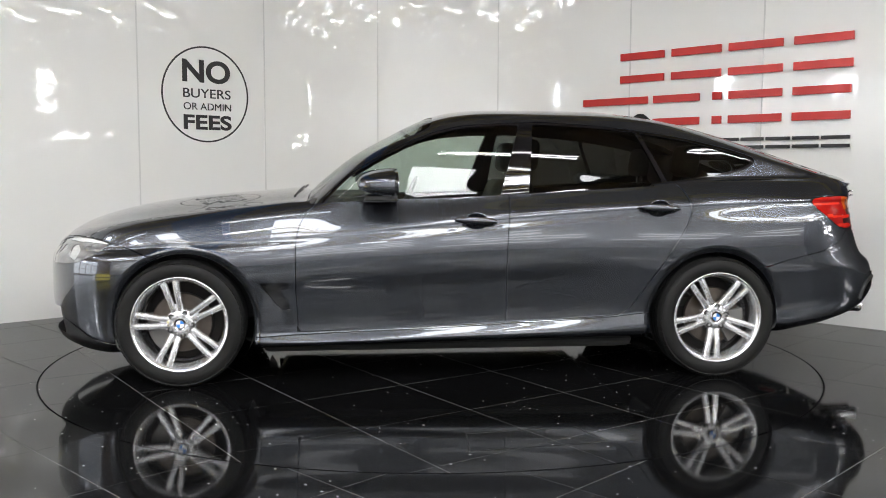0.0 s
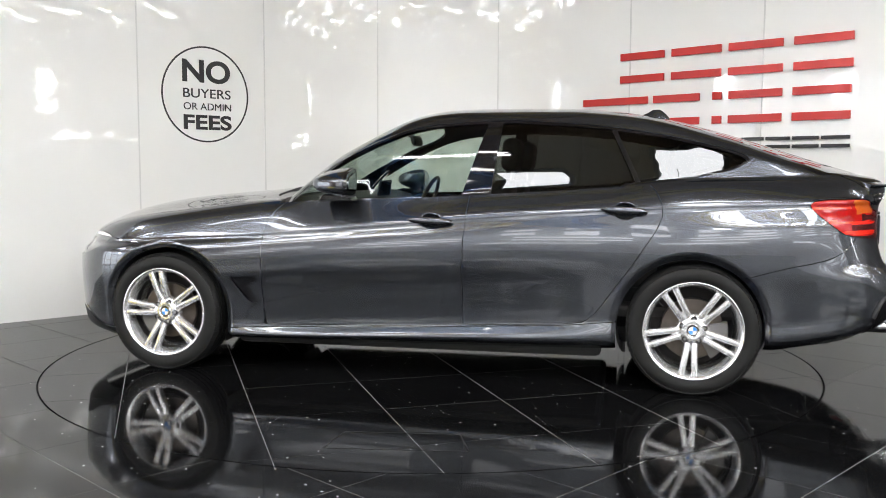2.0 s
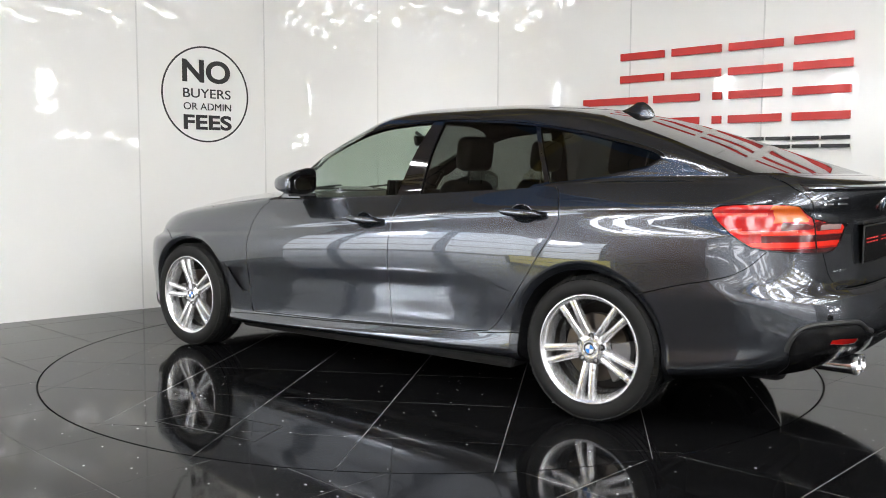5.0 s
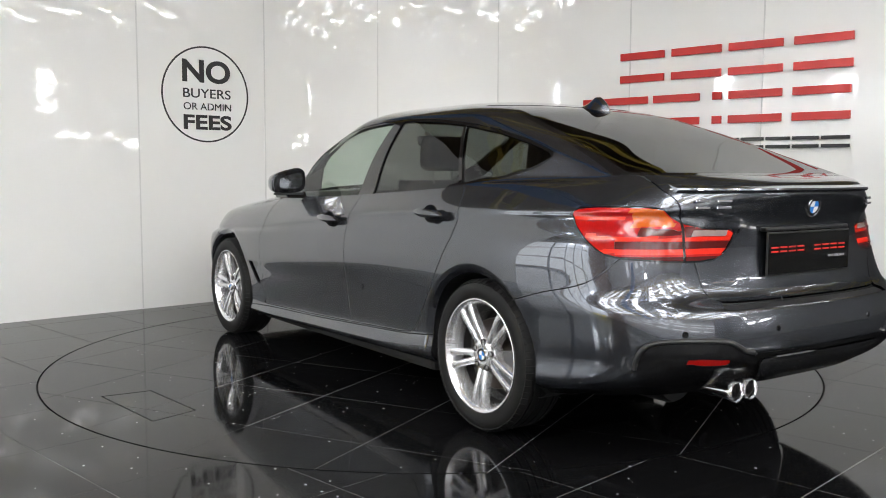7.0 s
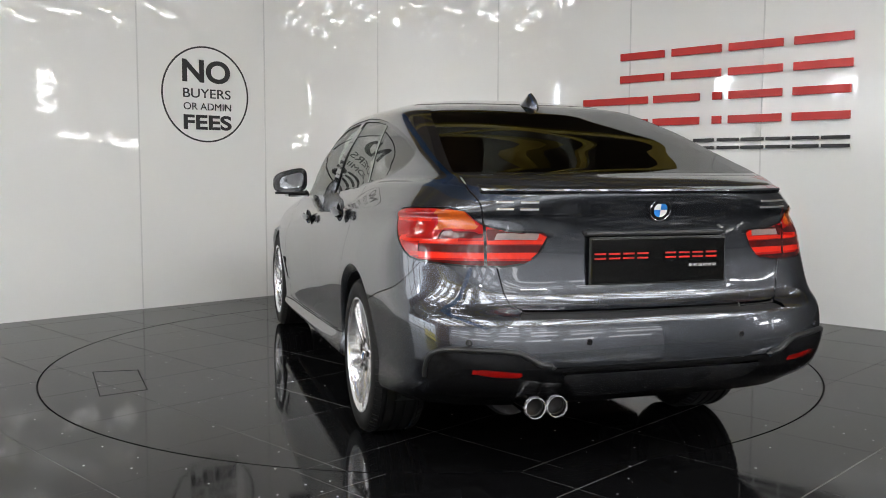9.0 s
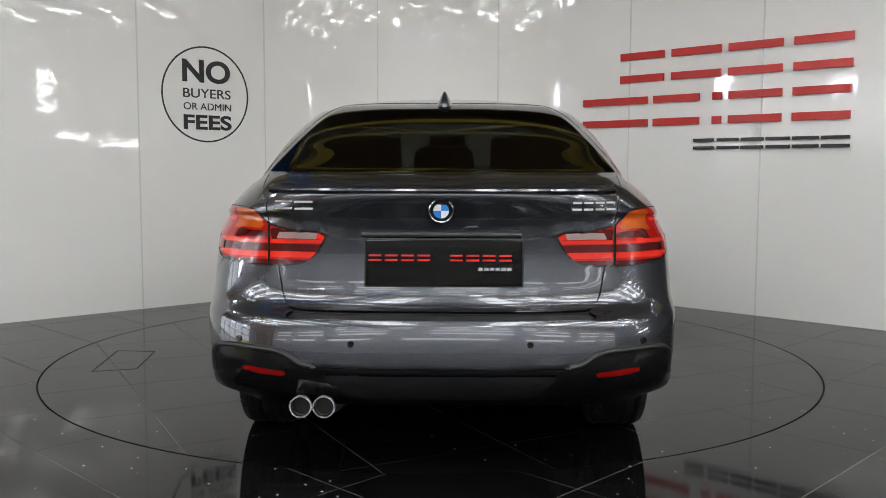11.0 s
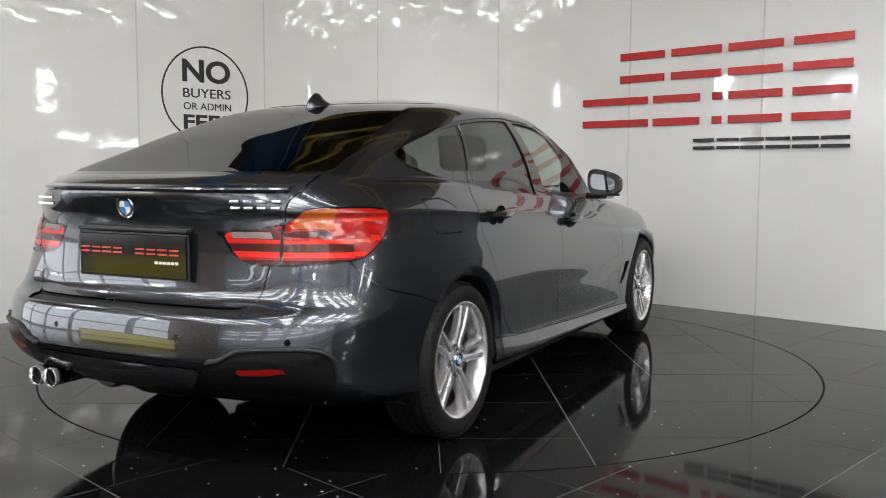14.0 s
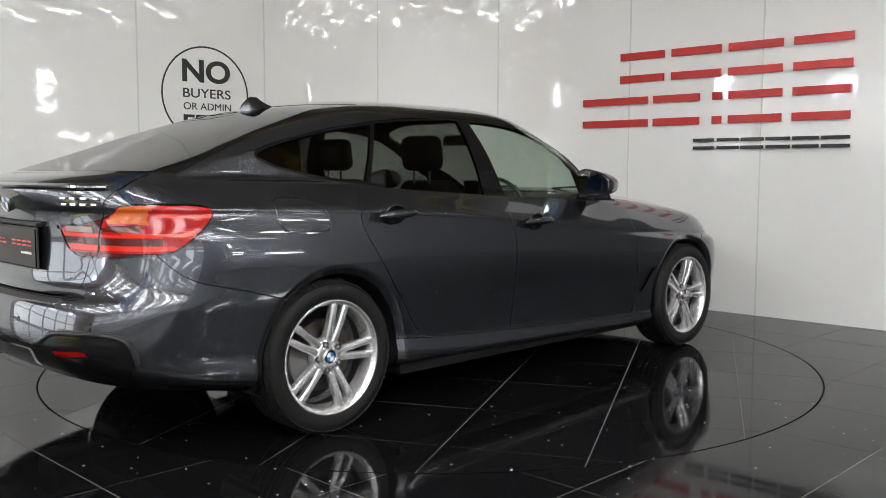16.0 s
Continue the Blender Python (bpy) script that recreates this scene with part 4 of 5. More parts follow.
def build_shells():
    doors = {}
    # lower shell, one flank at a time since the fuel flap is on one side alone
    V, N, F = lower_body()
    cuts = [f_insert, f_lamp, f_dark, f_refl, f_head, f_grille, f_intake, f_vent, f_lid_step, f_lip]
    seams = [f_door_f, f_door_r, f_lid, f_rbump, f_skirt, f_hood, f_fbump]
    VA = np.array(V)
    per_row = len(plan_loop(-2, 0.3, 2, 2, 0.3, 2, curve((0, 1)), curve((0, 1)))) - 1
    F = [f for k, f in enumerate(F) if k // per_row < SHOULDER_ROW or VA[list(f)].mean(0)[0] > 0.80]
    # rolled lips round the wheel arches
    lip = 0.042
    for f in (f_arch_f, f_arch_r):
        for d in (lip, lip * 0.66, lip * 0.33):
            F = split(V, N, F, lambda A, f=f, d=d: f(A) - d)
        F = split(V, N, F, f)
        P = np.array(V)
        dist = f(P)
        e = 1e-4
        gx = (f(P + np.array((e, 0, 0))) - f(P - np.array((e, 0, 0)))) / (2 * e)
        gz = (f(P + np.array((0, 0, e))) - f(P - np.array((0, 0, e)))) / (2 * e)
        for i in np.nonzero((dist < lip - 1e-4) & (dist > -0.01) & (P[:, 1] > 0.6))[0]:
            u = 1 - max(dist[i], 0.0) / lip
            V[i] = V[i] - np.array((0, 0.020 * u ** 1.3, 0))
            n = N[i] - np.array((gx[i], 0, gz[i])) * 0.75 * min(1.0, 1.8 * u)
            N[i] = n / np.linalg.norm(n)
    for f in cuts:
        F = split(V, N, F, f)
    for f in seams:
        for d in (-NOTCH, NOTCH):
            F = split(V, N, F, lambda A, f=f, d=d: f(A) - d)
    F = split(V, N, F, lambda A: f_lamp(A) + 0.006)
    lampcut = [lambda A: A[:, 1] - 0.607, lambda A: A[:, 1] - 0.613]
    for f in lampcut:
        F = split(V, N, F, lambda A, f=f: np.where(f_lamp(A) < 0.02, f(A), 1.0))
    void = lambda A: np.minimum(f_arch_f(A), f_arch_r(A))
    gapf = lambda A: np.minimum.reduce([np.abs(f(A)) - NOTCH for f in seams])
    R = sort_faces(V, F, [("void", void), ("lamp", f_lamp), ("head", f_head), ("refl", f_refl), ("insert", lambda A: np.maximum(f_insert(A), f_rbump(A))), ("grille", f_grille), ("vent", f_vent), ("step", f_lid_step),
                          ("dark", lambda A: np.maximum(f_dark(A), f_rbump(A))), ("intake", f_intake), ("lip", f_lip), ("gap", gapf), ("lid", f_lid), ("front_door", f_door_f), ("rear_door", f_door_r),
                          ("rear_bumper", f_rbump), ("side_skirt", f_skirt), ("front_bumper", f_fbump), ("bonnet", f_hood)])
    for nm, mt, off, lab in (("lid", PAINT, 0, ""), ("rear_bumper", PAINT, 0, ""), ("front_bumper", PAINT, 0, ""), ("bonnet", PAINT, 0, ""), ("dark", DARKTRIM, -0.004, "dark glossy lower bumper trim"),
                             ("insert", INSERT, -0.012, "glossy dark grey diffuser insert"),
                             # step: the recess below the lid, its shade put into black colour
                             ("intake", TRIMBLK, 0.03, "black air intake"), ("lip", TRIMBLK, -0.006, "black front spoiler lip"), ("step", TRIMBLK, 0.012, "recess under the boot lid, blackened for its shade"), ("grille", TRIMBLK, 0.02, "black grille")):
        ob = emit({"lid": "boot_lid", "dark": "bumper_trim", "insert": "diffuser_insert", "intake": "air_intake", "lip": "front_lip", "step": "boot_seal"}.get(nm, nm), V, N, R[nm], mt, CAR, 0, off, lab)
        doors[nm] = ob
    for group in islands(R["gap"]):
        for side in (1, -1):
            emit("panel_gap", V, N, group, M_GAPBLK, CAR, side, 0.010, "dark gap between panels")
    doors["Vlow"] = (V, N, R)
    for side in (1, -1):
        for nm in ("front_door", "rear_door", "side_skirt"):
            doors[nm, side] = emit(nm, V, N, R[nm], PAINT, CAR, side)
        emit("fender_vent", V, N, R["vent"], GLOSSBLK, CAR, side, 0.012, "black air vent behind the wheel")
        emit("rear_reflector", V, N, R["refl"], LENS_RED, CAR, side, -0.002, "red strip reflector")
        HV, HN, HF = list(V), list(N), R["head"]
        hz = (("rim", lambda A: -f_head(A) - 0.007),
              ("brow", lambda A: np.maximum(np.abs(A[:, 2] - (0.772 + 0.06 * (A[:, 0] - 1.95) * (A[:, 0] < 1.95))) - 0.010, 0.5 - A[:, 1])),
              ("eye", lambda A: np.hypot(A[:, 0] - 2.045, A[:, 2] - 0.708) - 0.036),
              ("eye", lambda A: np.maximum(np.hypot(A[:, 1] - 0.50, A[:, 2] - 0.70) - 0.04, 2.1 - A[:, 0])))
        for k, f in hz:
            HF = split(HV, HN, HF, f)
        HZ = sort_faces(HV, HF, hz)
        hl = emit("headlamp", HV, HN, HZ["rest"], HEAD_IN, CAR, side, 0.010, "dark headlamp with bright brow under clear lens")
        emit("lamp_seal", HV, HN, HZ["rim"], GLOSSBLK, hl, side, 0.004)
        emit("brow_light", HV, HN, HZ["brow"], WHITE, hl, side, 0.006, "white brow strip")
        emit("projector", HV, HN, HZ["eye"], ALLOY, hl, side, 0.013, "bright projector ring")
        rest = R["rest"]
        if side < 0:
            Vb, Nb = list(V), list(N)
            Fb = rest
            for d in (-NOTCH, NOTCH):
                Fb = split(Vb, Nb, Fb, lambda A, d=d: f_fuel(A) - d)
            S = sort_faces(Vb, Fb, [("gap", near(f_fuel)), ("flap", f_fuel)])
            emit("body_side", Vb, Nb, S["rest"], PAINT, CAR, side)
            emit("fuel_flap", Vb, Nb, S["flap"], PAINT, CAR, side)
            emit("flap_gap", Vb, Nb, S["gap"], M_GAPBLK, CAR, side, 0.006)
        else:
            emit("body_side", V, N, rest, PAINT, CAR, side)
    # tail lamps
    LV, LN, LF = list(V), list(N), R["lamp"]
    cu = corner_u
    zones = (("rim", lambda A: -f_lamp(A) - 0.007),
             ("cutline", lambda A: np.abs(A[:, 1] - 0.610) - 0.005),
             ("amber", lambda A: inside([(0.63, 0.938), (0.645, 0.955), (0.685, 0.978), (0.71, 1.0), (0.80, 1.003), (0.88, 1.0), (0.86, 0.97), (0.85, 0.938)], cu(A), A[:, 2])),
             ("clear", lambda A: inside([(0.43, 0.902), (0.435, 0.922), (0.555, 0.926), (0.56, 0.903)], cu(A), A[:, 2])),
             ("bar", lambda A: np.maximum(np.abs(A[:, 2] - 0.893) - 0.007, cu(A) - 1.10)),
             ("bar", lambda A: np.maximum(np.abs(A[:, 2] - 0.845) - 0.009, cu(A) - 1.02)),
             ("bar", lambda A: np.maximum(np.abs(cu(A) - 0.415) - 0.012, np.abs(A[:, 2] - 0.905) - 0.012)),
             ("bar", lambda A: np.maximum(np.abs(A[:, 2] - 0.965) - 0.004, np.maximum(0.89 - cu(A), cu(A) - 1.15))),
             ("deep", lambda A: np.maximum(np.abs(A[:, 2] - 0.870) - 0.013, cu(A) - 0.93)),
             ("deep", lambda A: np.maximum(np.abs(A[:, 2] - 0.917) - 0.012, np.abs(cu(A) - 0.72) - 0.10)),
             ("deep", lambda A: np.maximum(np.abs(A[:, 2] - 0.917) - 0.015, cu(A) - 0.60)),
             ("deep", lambda A: A[:, 2] - 0.828))
    for k, f in zones:
        LF = split(LV, LN, LF, f)
    Z = sort_faces(LV, LF, zones)
    for side in (1, -1):
        tl = emit("tail_lamp", LV, LN, Z["rest"], LENS_RED, CAR, side, 0.0, "red and amber wraparound tail lamp")
        emit("lamp_seal", LV, LN, Z["rim"] + Z["cutline"], GLOSSBLK, tl, side, 0.004, "black lamp edge")
        emit("indicator_lens", LV, LN, Z["amber"], LENS_AMBER, tl, side, 0.001, "amber indicator lens")
        emit("reversing_lens", LV, LN, Z["clear"], LENS_CLEAR, tl, side, 0.001, "clear reversing lamp lens")
        emit("light_bar", LV, LN, Z["bar"], LENS_BRIGHT, tl, side, 0.002, "bright red light bar")
        emit("deep_lens", LV, LN, Z["deep"], LENS_DEEP, tl, side, 0.003, "deep red lens strip")
    # upper shell
    V, N, F = upper_body()
    for f in (f_dlo, f_pane_f, f_pane_r, f_pane_q, f_wind, f_rgfrit, f_rglass):
        F = split(V, N, F, f)
    for d in (-NOTCH, NOTCH):
        F = split(V, N, F, lambda A, d=d: f_uplid(A) - d)
    R2 = sort_faces(V, F, [("front_window", f_pane_f), ("rear_window", f_pane_r), ("quarter_window", f_pane_q), ("trim", f_dlo), ("windscreen", f_wind), ("rear_glass", f_rglass), ("frit", f_rgfrit),
                           ("gap", near(f_uplid)), ("spoiler", f_uplid)])
    emit("roof", V, N, R2["rest"], PAINT, CAR)
    emit("boot_spoiler", V, N, R2["spoiler"], PAINT, doors["lid"])
    for group in islands(R2["gap"]):
        for side in (1, -1):
            emit("panel_gap", V, N, group, M_GAPBLK, CAR, side, 0.008, "dark gap between panels")
    emit("windscreen", V, N, R2["windscreen"], GLASS_F, CAR, 0, 0.002, "clear windscreen")
    emit("rear_window_glass", V, N, R2["rear_glass"], GLASS_B, CAR, 0, 0.001, "dark tinted rear window", 0.35)
    emit("window_frit", V, N, R2["frit"], GLOSSBLK, CAR, 0, 0.0015, "black border of the rear window")
    for side in (1, -1):
        emit("window_frame", V, N, R2["trim"], GLOSSBLK, CAR, side, 0.003, "gloss black window frame")
        emit("window", V, N, R2["front_window"], GLASS_F, doors["front_door", side], side, 0.009, "clear door window", lean=(0.90, 0.42))
        emit("window", V, N, R2["rear_window"], GLASS_R, doors["rear_door", side], side, 0.009, "tinted door window", lean=(0.90, 0.42))
        emit("quarter_window", V, N, R2["quarter_window"], GLASS_R, CAR, side, 0.007, "tinted quarter window", lean=(0.92, 0.37))
    VA = np.array(V)
    inner = [f for f in R2["rest"] + R2["trim"] if VA[list(f)].mean(0)[0] < 0.55 and VA[list(f)].mean(0)[2] < 1.50]
    emit("headliner", V, N, [f[::-1] for f in inner], LINER, CAR, 0, 0.022, "dark cabin lining")
    V, N, R = doors["Vlow"]
    VA = np.array(V)
    inner = [f for k in ("front_door", "rear_door", "rest", "gap") for f in R[k] if -2.2 < VA[list(f)].mean(0)[0] < 0.95 and VA[list(f)].mean(0)[2] > 0.35]
    emit("door_lining", V, N, [f[::-1] for f in inner], LINER, CAR, 0, 0.03, "dark door lining")
    return doors


DOORS = build_shells()


def on_rear(y, z, out=0.0):
    """x of the tail's surface at y, z."""
    A = np.array(DOORS["Vlow"][0])
    A = A[A[:, 0] < -2.1]
    d = (A[:, 1] - abs(y)) ** 2 + (A[:, 2] - z) ** 2
    k = np.argsort(d)[:4]
    w = 1 / (d[k] + 1e-6)
    return float((A[k, 0] * w).sum() / w.sum()) - out


def on_tail(u, z):
    """Point of the tail's surface at u metres from the middle round the corner, and height z."""
    A = np.array(DOORS["Vlow"][0])
    A = A[A[:, 0] < -1.9]
    d = (corner_u(A) - u) ** 2 + (A[:, 2] - z) ** 2
    k = np.argsort(d)[:5]
    w = 1 / (d[k] + 1e-6)
    return (A[k] * w[:, None]).sum(0) / w.sum()


def pocket_rim(side):
    """Black flange round the upper edge of the bumper's corner pocket."""
    line = smooth_outline([(0.42, 0.478), (0.475, 0.489), (0.515, 0.517), (0.56, 0.533), (0.66, 0.537), (0.75, 0.536), (0.80, 0.518), (0.835, 0.470), (0.825, 0.42)], 4)[:-4]
    pts = []
    for u, z in line:
        p = on_tail(u, z)
        pts.append((p[0] - 0.004, p[1] * side, z))
    for _ in range(3):
        pts = [pts[0]] + [tuple((np.array(a) + 2 * np.array(b) + np.array(c)) / 4) for a, b, c in zip(pts, pts[1:], pts[2:])] + [pts[-1]]
    part("pocket_rim", tube(pts, 0.0105, 10), TRIMBLK, DOORS["rear_bumper"], "black pocket edge", True)


def spoiler_blade():
    """Crisp edged blade along the top of the boot lid."""
    bm = bmesh.new()
    rows = []
    for i in range(33):
        y = -0.615 + 1.23 * i / 32
        x = float(plan_x(abs(y)))
        rows.append([bm.verts.new((x + a, y, z)) for a, z in ((-0.013, 1.079), (-0.016, 1.072), (-0.011, 1.064), (0.035, 1.058), (0.125, 1.100), (0.080, 1.111))])
    for p, q in zip(rows, rows[1:]):
        for k in range(6):
            bm.faces.new((p[k], p[(k + 1) % 6], q[(k + 1) % 6], q[k]))
    bm.faces.new(rows[0])
    bm.faces.new(rows[-1][::-1])
    bmesh.ops.recalc_face_normals(bm, faces=bm.faces)
    part("spoiler_blade", bm, PAINT, DOORS["lid"], "", True)


_edge = plan_loop(-2.505, 0.52, 2.6, 2.22, 0.62, 2.3, W_SHOULDER, SHOULDER)[:20]
plan_x = curve(*[(p[1], p[0]) for p in _edge])
for sd in (1, -1):
    pocket_rim(sd)
spoiler_blade()


# ---- wheels ----
def roundel(parent, m, r, label="round emblem with blue and white quarters"):
    ring = part("emblem", lathe([(0, 0.003), (r * 0.66, 0.003), (r * 0.68, 0.0035), (r * 0.90, 0.0035), (r * 0.93, 0.005), (r, 0.004), (r, -0.004)], 40, m), GLOSSBLK, parent, label, True)
    part("emblem_rim", lathe([(r * 0.90, 0.0), (r * 0.90, 0.0055), (r * 0.95, 0.0065), (r, 0.0045), (r * 1.01, -0.004)], 40, m), CHROME, ring, "", True)
    for q in range(4):
        bm = bmesh.new()
        pts = [(0, 0)] + [(r * 0.64 * math.cos(math.pi / 2 * (q + k / 8)), r * 0.64 * math.sin(math.pi / 2 * (q + k / 8))) for k in range(9)]
        a = [bm.verts.new((x, 0.0045, z)) for x, z in pts]
        b = [bm.verts.new((x, 0.002, z)) for x, z in pts]
        bm.faces.new(a)
        for i in range(len(a)):
            j = (i + 1) % len(a)
            bm.faces.new((a[i], a[j], b[j], b[i]))
        bmesh.ops.recalc_face_normals(bm, faces=bm.faces)
        bm.transform(m)
        part("emblem_quarter", bm, BLUE if q % 2 else WHITE, ring)
    part("emblem_hoop", lathe([(r * 0.63, 0.002), (r * 0.63, 0.0052), (r * 0.68, 0.0052), (r * 0.68, 0.002)], 40, m), CHROME, ring)
    return ring


def spoke_bm(off_sign):
    """One of a pair of spokes, from the hub out to the rim; y is outward."""
    bm = bmesh.new()
    rows = []
    n = 10
    for i in range(n + 1):
        t = i / n
        r = 0.045 + (0.247 - 0.045) * t
        c = off_sign * (0.0140 + 0.0195 * t)
        w = 0.0135 + 0.0034 * t + 0.004 * (1 - t) ** 3
        y = -0.018 + 0.012 * math.sin(math.pi * min(1, t * 0.9)) - 0.002 + 0.016 * t * t
        d = 0.040 - 0.010 * t
        pr = [(-1.0, -d), (-1.0, -0.007), (-0.62, 0.0), (0.0, 0.0015), (0.62, 0.0), (1.0, -0.007), (1.0, -d)]
        rows.append([bm.verts.new((c + a * w, y + b, r)) for a, b in pr])
    for p, q in zip(rows, rows[1:]):
        for i in range(len(p) - 1):
            bm.faces.new((p[i], p[i + 1], q[i + 1], q[i]))
        bm.faces.new((p[-1], p[0], q[0], q[-1]))
    bm.faces.new(rows[-1])
    bm.faces.new(rows[0][::-1])
    bmesh.ops.recalc_face_normals(bm, faces=bm.faces)
    return bm


def tyre_bm():
    prof = [(0.243, 0.092), (0.252, 0.106), (0.268, 0.1135), (0.290, 0.1155), (0.308, 0.112), (0.322, 0.103), (0.331, 0.088)]
    for c in (0.062, 0.020, -0.020, -0.062):
        prof += [(0.335, c + 0.016), (0.3345, c + 0.005), (0.328, c + 0.004), (0.328, c - 0.004), (0.3345, c - 0.005)]
    prof += [(0.331, -0.088), (0.322, -0.103), (0.290, -0.1155), (0.252, -0.106), (0.243, -0.092)]
    bm = lathe(prof, 96)
    return bm


def wheel(x, side, angle):
    """An alloy wheel with five pairs of spokes. The pose's y points outward."""
    w = new("wheel")
    w.parent = CAR
    tagged(w, "silver five double-spoke alloy wheel with black tyre")
    yo = 0.866
    w.matrix_basis = pose(x, side * (yo - 0.105), 0.335, 0, 0, 0 if side > 0 else 180)
    part("tyre", tyre_bm(), RUBBER, w, "black rubber tyre", True)
    # tread blocks at the shoulder
    bm = bmesh.new()
    for k in range(72):
        for sg in (1, -1):
            a = 2 * math.pi * (k + (0.5 if sg < 0 else 0)) / 72
            b = box(0.020, 0.030, 0.006, Matrix.Rotation(-a + math.pi / 2, 4, "Y") @ pose(0, sg * 0.094, 0.3275, -sg * 28, 0, 0))
            tmp = bpy.data.meshes.new("t")
            b.to_mesh(tmp)
            b.free()
            bm.from_mesh(tmp)
            bpy.data.meshes.remove(tmp)
    tb = part("tread_block", bm, RUBBER, w)
    tagged(tb, "black shoulder tread blocks", kind="stuff")
    part("rim", lathe([(0.246, 0.094), (0.252, 0.108), (0.2515, 0.111), (0.2475, 0.112), (0.241, 0.108), (0.233, 0.100), (0.228, 0.086), (0.222, 0.060), (0.218, 0.02), (0.21, -0.08), (0.24, -0.1), (0.243, -0.10), (0.243, 0.09)], 96), ALLOY, w, "polished silver rim", True)
    # wheel inside is coloured near-black to stand for its shade
    part("barrel", lathe([(0.0, -0.02), (0.06, -0.02), (0.065, -0.06), (0.205, -0.075), (0.214, -0.06), (0.217, 0.03)], 64), SOOT_SHADE, w, "dark inside of the wheel", True)
    part("brake_disc", lathe([(0.06, 0.022), (0.155, 0.022), (0.158, 0.018), (0.158, -0.004), (0.06, -0.004)], 64), STEEL, w, "brown-grey steel brake disc", True)
    cal = prism([(0.085 * math.cos(a), 0.085 * math.sin(a)) for a in [radians(d) for d in range(-38, 39, 6)]] + [(0.178 * math.cos(a), 0.178 * math.sin(a)) for a in [radians(d) for d in range(38, -39, -6)]], 0.05, pose(0, -0.012, 0), 0.004)
    cal.transform(Matrix.Rotation(radians(20 if (x > 0) == (side > 0) else 160), 4, "Y"))
    part("brake_caliper", cal, CALIPER, w, "grey brake caliper")
    hub = part("hub", lathe([(0.0, 0.082), (0.032, 0.082), (0.036, 0.086), (0.046, 0.087), (0.066, 0.083), (0.078, 0.074), (0.082, 0.060), (0.082, 0.03)], 60), ALLOY, w, "", True)
    for k in range(5):
        a = angle + 72 * k
        for sg in (1, -1):
            b = spoke_bm(sg)
            b.transform(Matrix.Rotation(radians(90 - a), 4, "Y") @ pose(0, 0.098, 0))
            part("spoke", b, ALLOY, w, "", True)
        web = prism([(-0.040, 0.040), (0.040, 0.040), (0.033, 0.085), (0.029, 0.118), (0.010, 0.108), (-0.010, 0.108), (-0.029, 0.118), (-0.033, 0.085)], -0.03, pose(0, 0.0725, 0), 0.003)
        web.transform(Matrix.Rotation(radians(90 - a), 4, "Y"))
        part("spoke_root", web, ALLOY, w)
        la = radians(a + 36)
        at = pose(0.0600 * math.cos(la), 0.0890, 0.0600 * math.sin(la))
        part("bolt_hole", lathe([(0, -0.004), (0.0122, -0.004), (0.0126, 0.001), (0.0142, 0.001), (0.0145, -0.010)], 20, at), SOOT_SHADE, hub, "dark bolt hole")
        part("wheel_bolt", lathe([(0, 0.0005), (0.0062, 0.0005), (0.0075, -0.001), (0.0078, -0.006)], 6, at), BARREL, hub, "steel wheel bolt")
    roundel(hub, pose(0, 0.086, 0), 0.032)
    part("valve", tube([(0.222 * math.cos(radians(angle - 20)), 0.075, 0.222 * math.sin(radians(angle - 20))), (0.19 * math.cos(radians(angle - 20)), 0.082, 0.19 * math.sin(radians(angle - 20)))], 0.004, 8), TRIMBLK, w)
    # arch lining and the dark well round the wheel
    cx, cz, r = (1.437, 0.345, 0.361) if x > 0 else (-1.442, 0.332, 0.367)
    V, F = [], []
    steps = 40
    A = np.array(DOORS["Vlow"][0])
    A = A[(A[:, 1] > 0.6) & (A[:, 2] < 0.8)]
    for k in range(steps + 1):
        a = radians(-30 + 240 * k / steps)
        px, pz = cx + r * math.cos(a), max(cz + r * math.sin(a), 0.16 if x > 0 else 0.2)
        near_by = A[np.argsort((A[:, 0] - px) ** 2 + (A[:, 2] - pz) ** 2)[:3], 1].min()
        for yy in (near_by - 0.003, near_by - 0.02, 0.5):
            V.append((px, side * yy, pz))
    for k in range(steps):
        for q in (0, 1):
            F.append((3 * k + q, 3 * k + 3 + q, 3 * k + 4 + q, 3 * k + 1 + q))
    n = len(V)
    V.append((cx, side * 0.5, cz))
    F += [(3 * k + 2, 3 * k + 5, n) for k in range(steps)]
    mesh_ob("arch_lining", V, F, TRIMBLK, CAR, "black wheel arch lining")
    return w


# angles of the first spoke pair, seen from outside with the car's nose to the pose's x
wheel(1.46, 1, 5)
wheel(-1.46, 1, 59)
wheel(-1.46, -1, 176)
wheel(1.46, -1, 105)


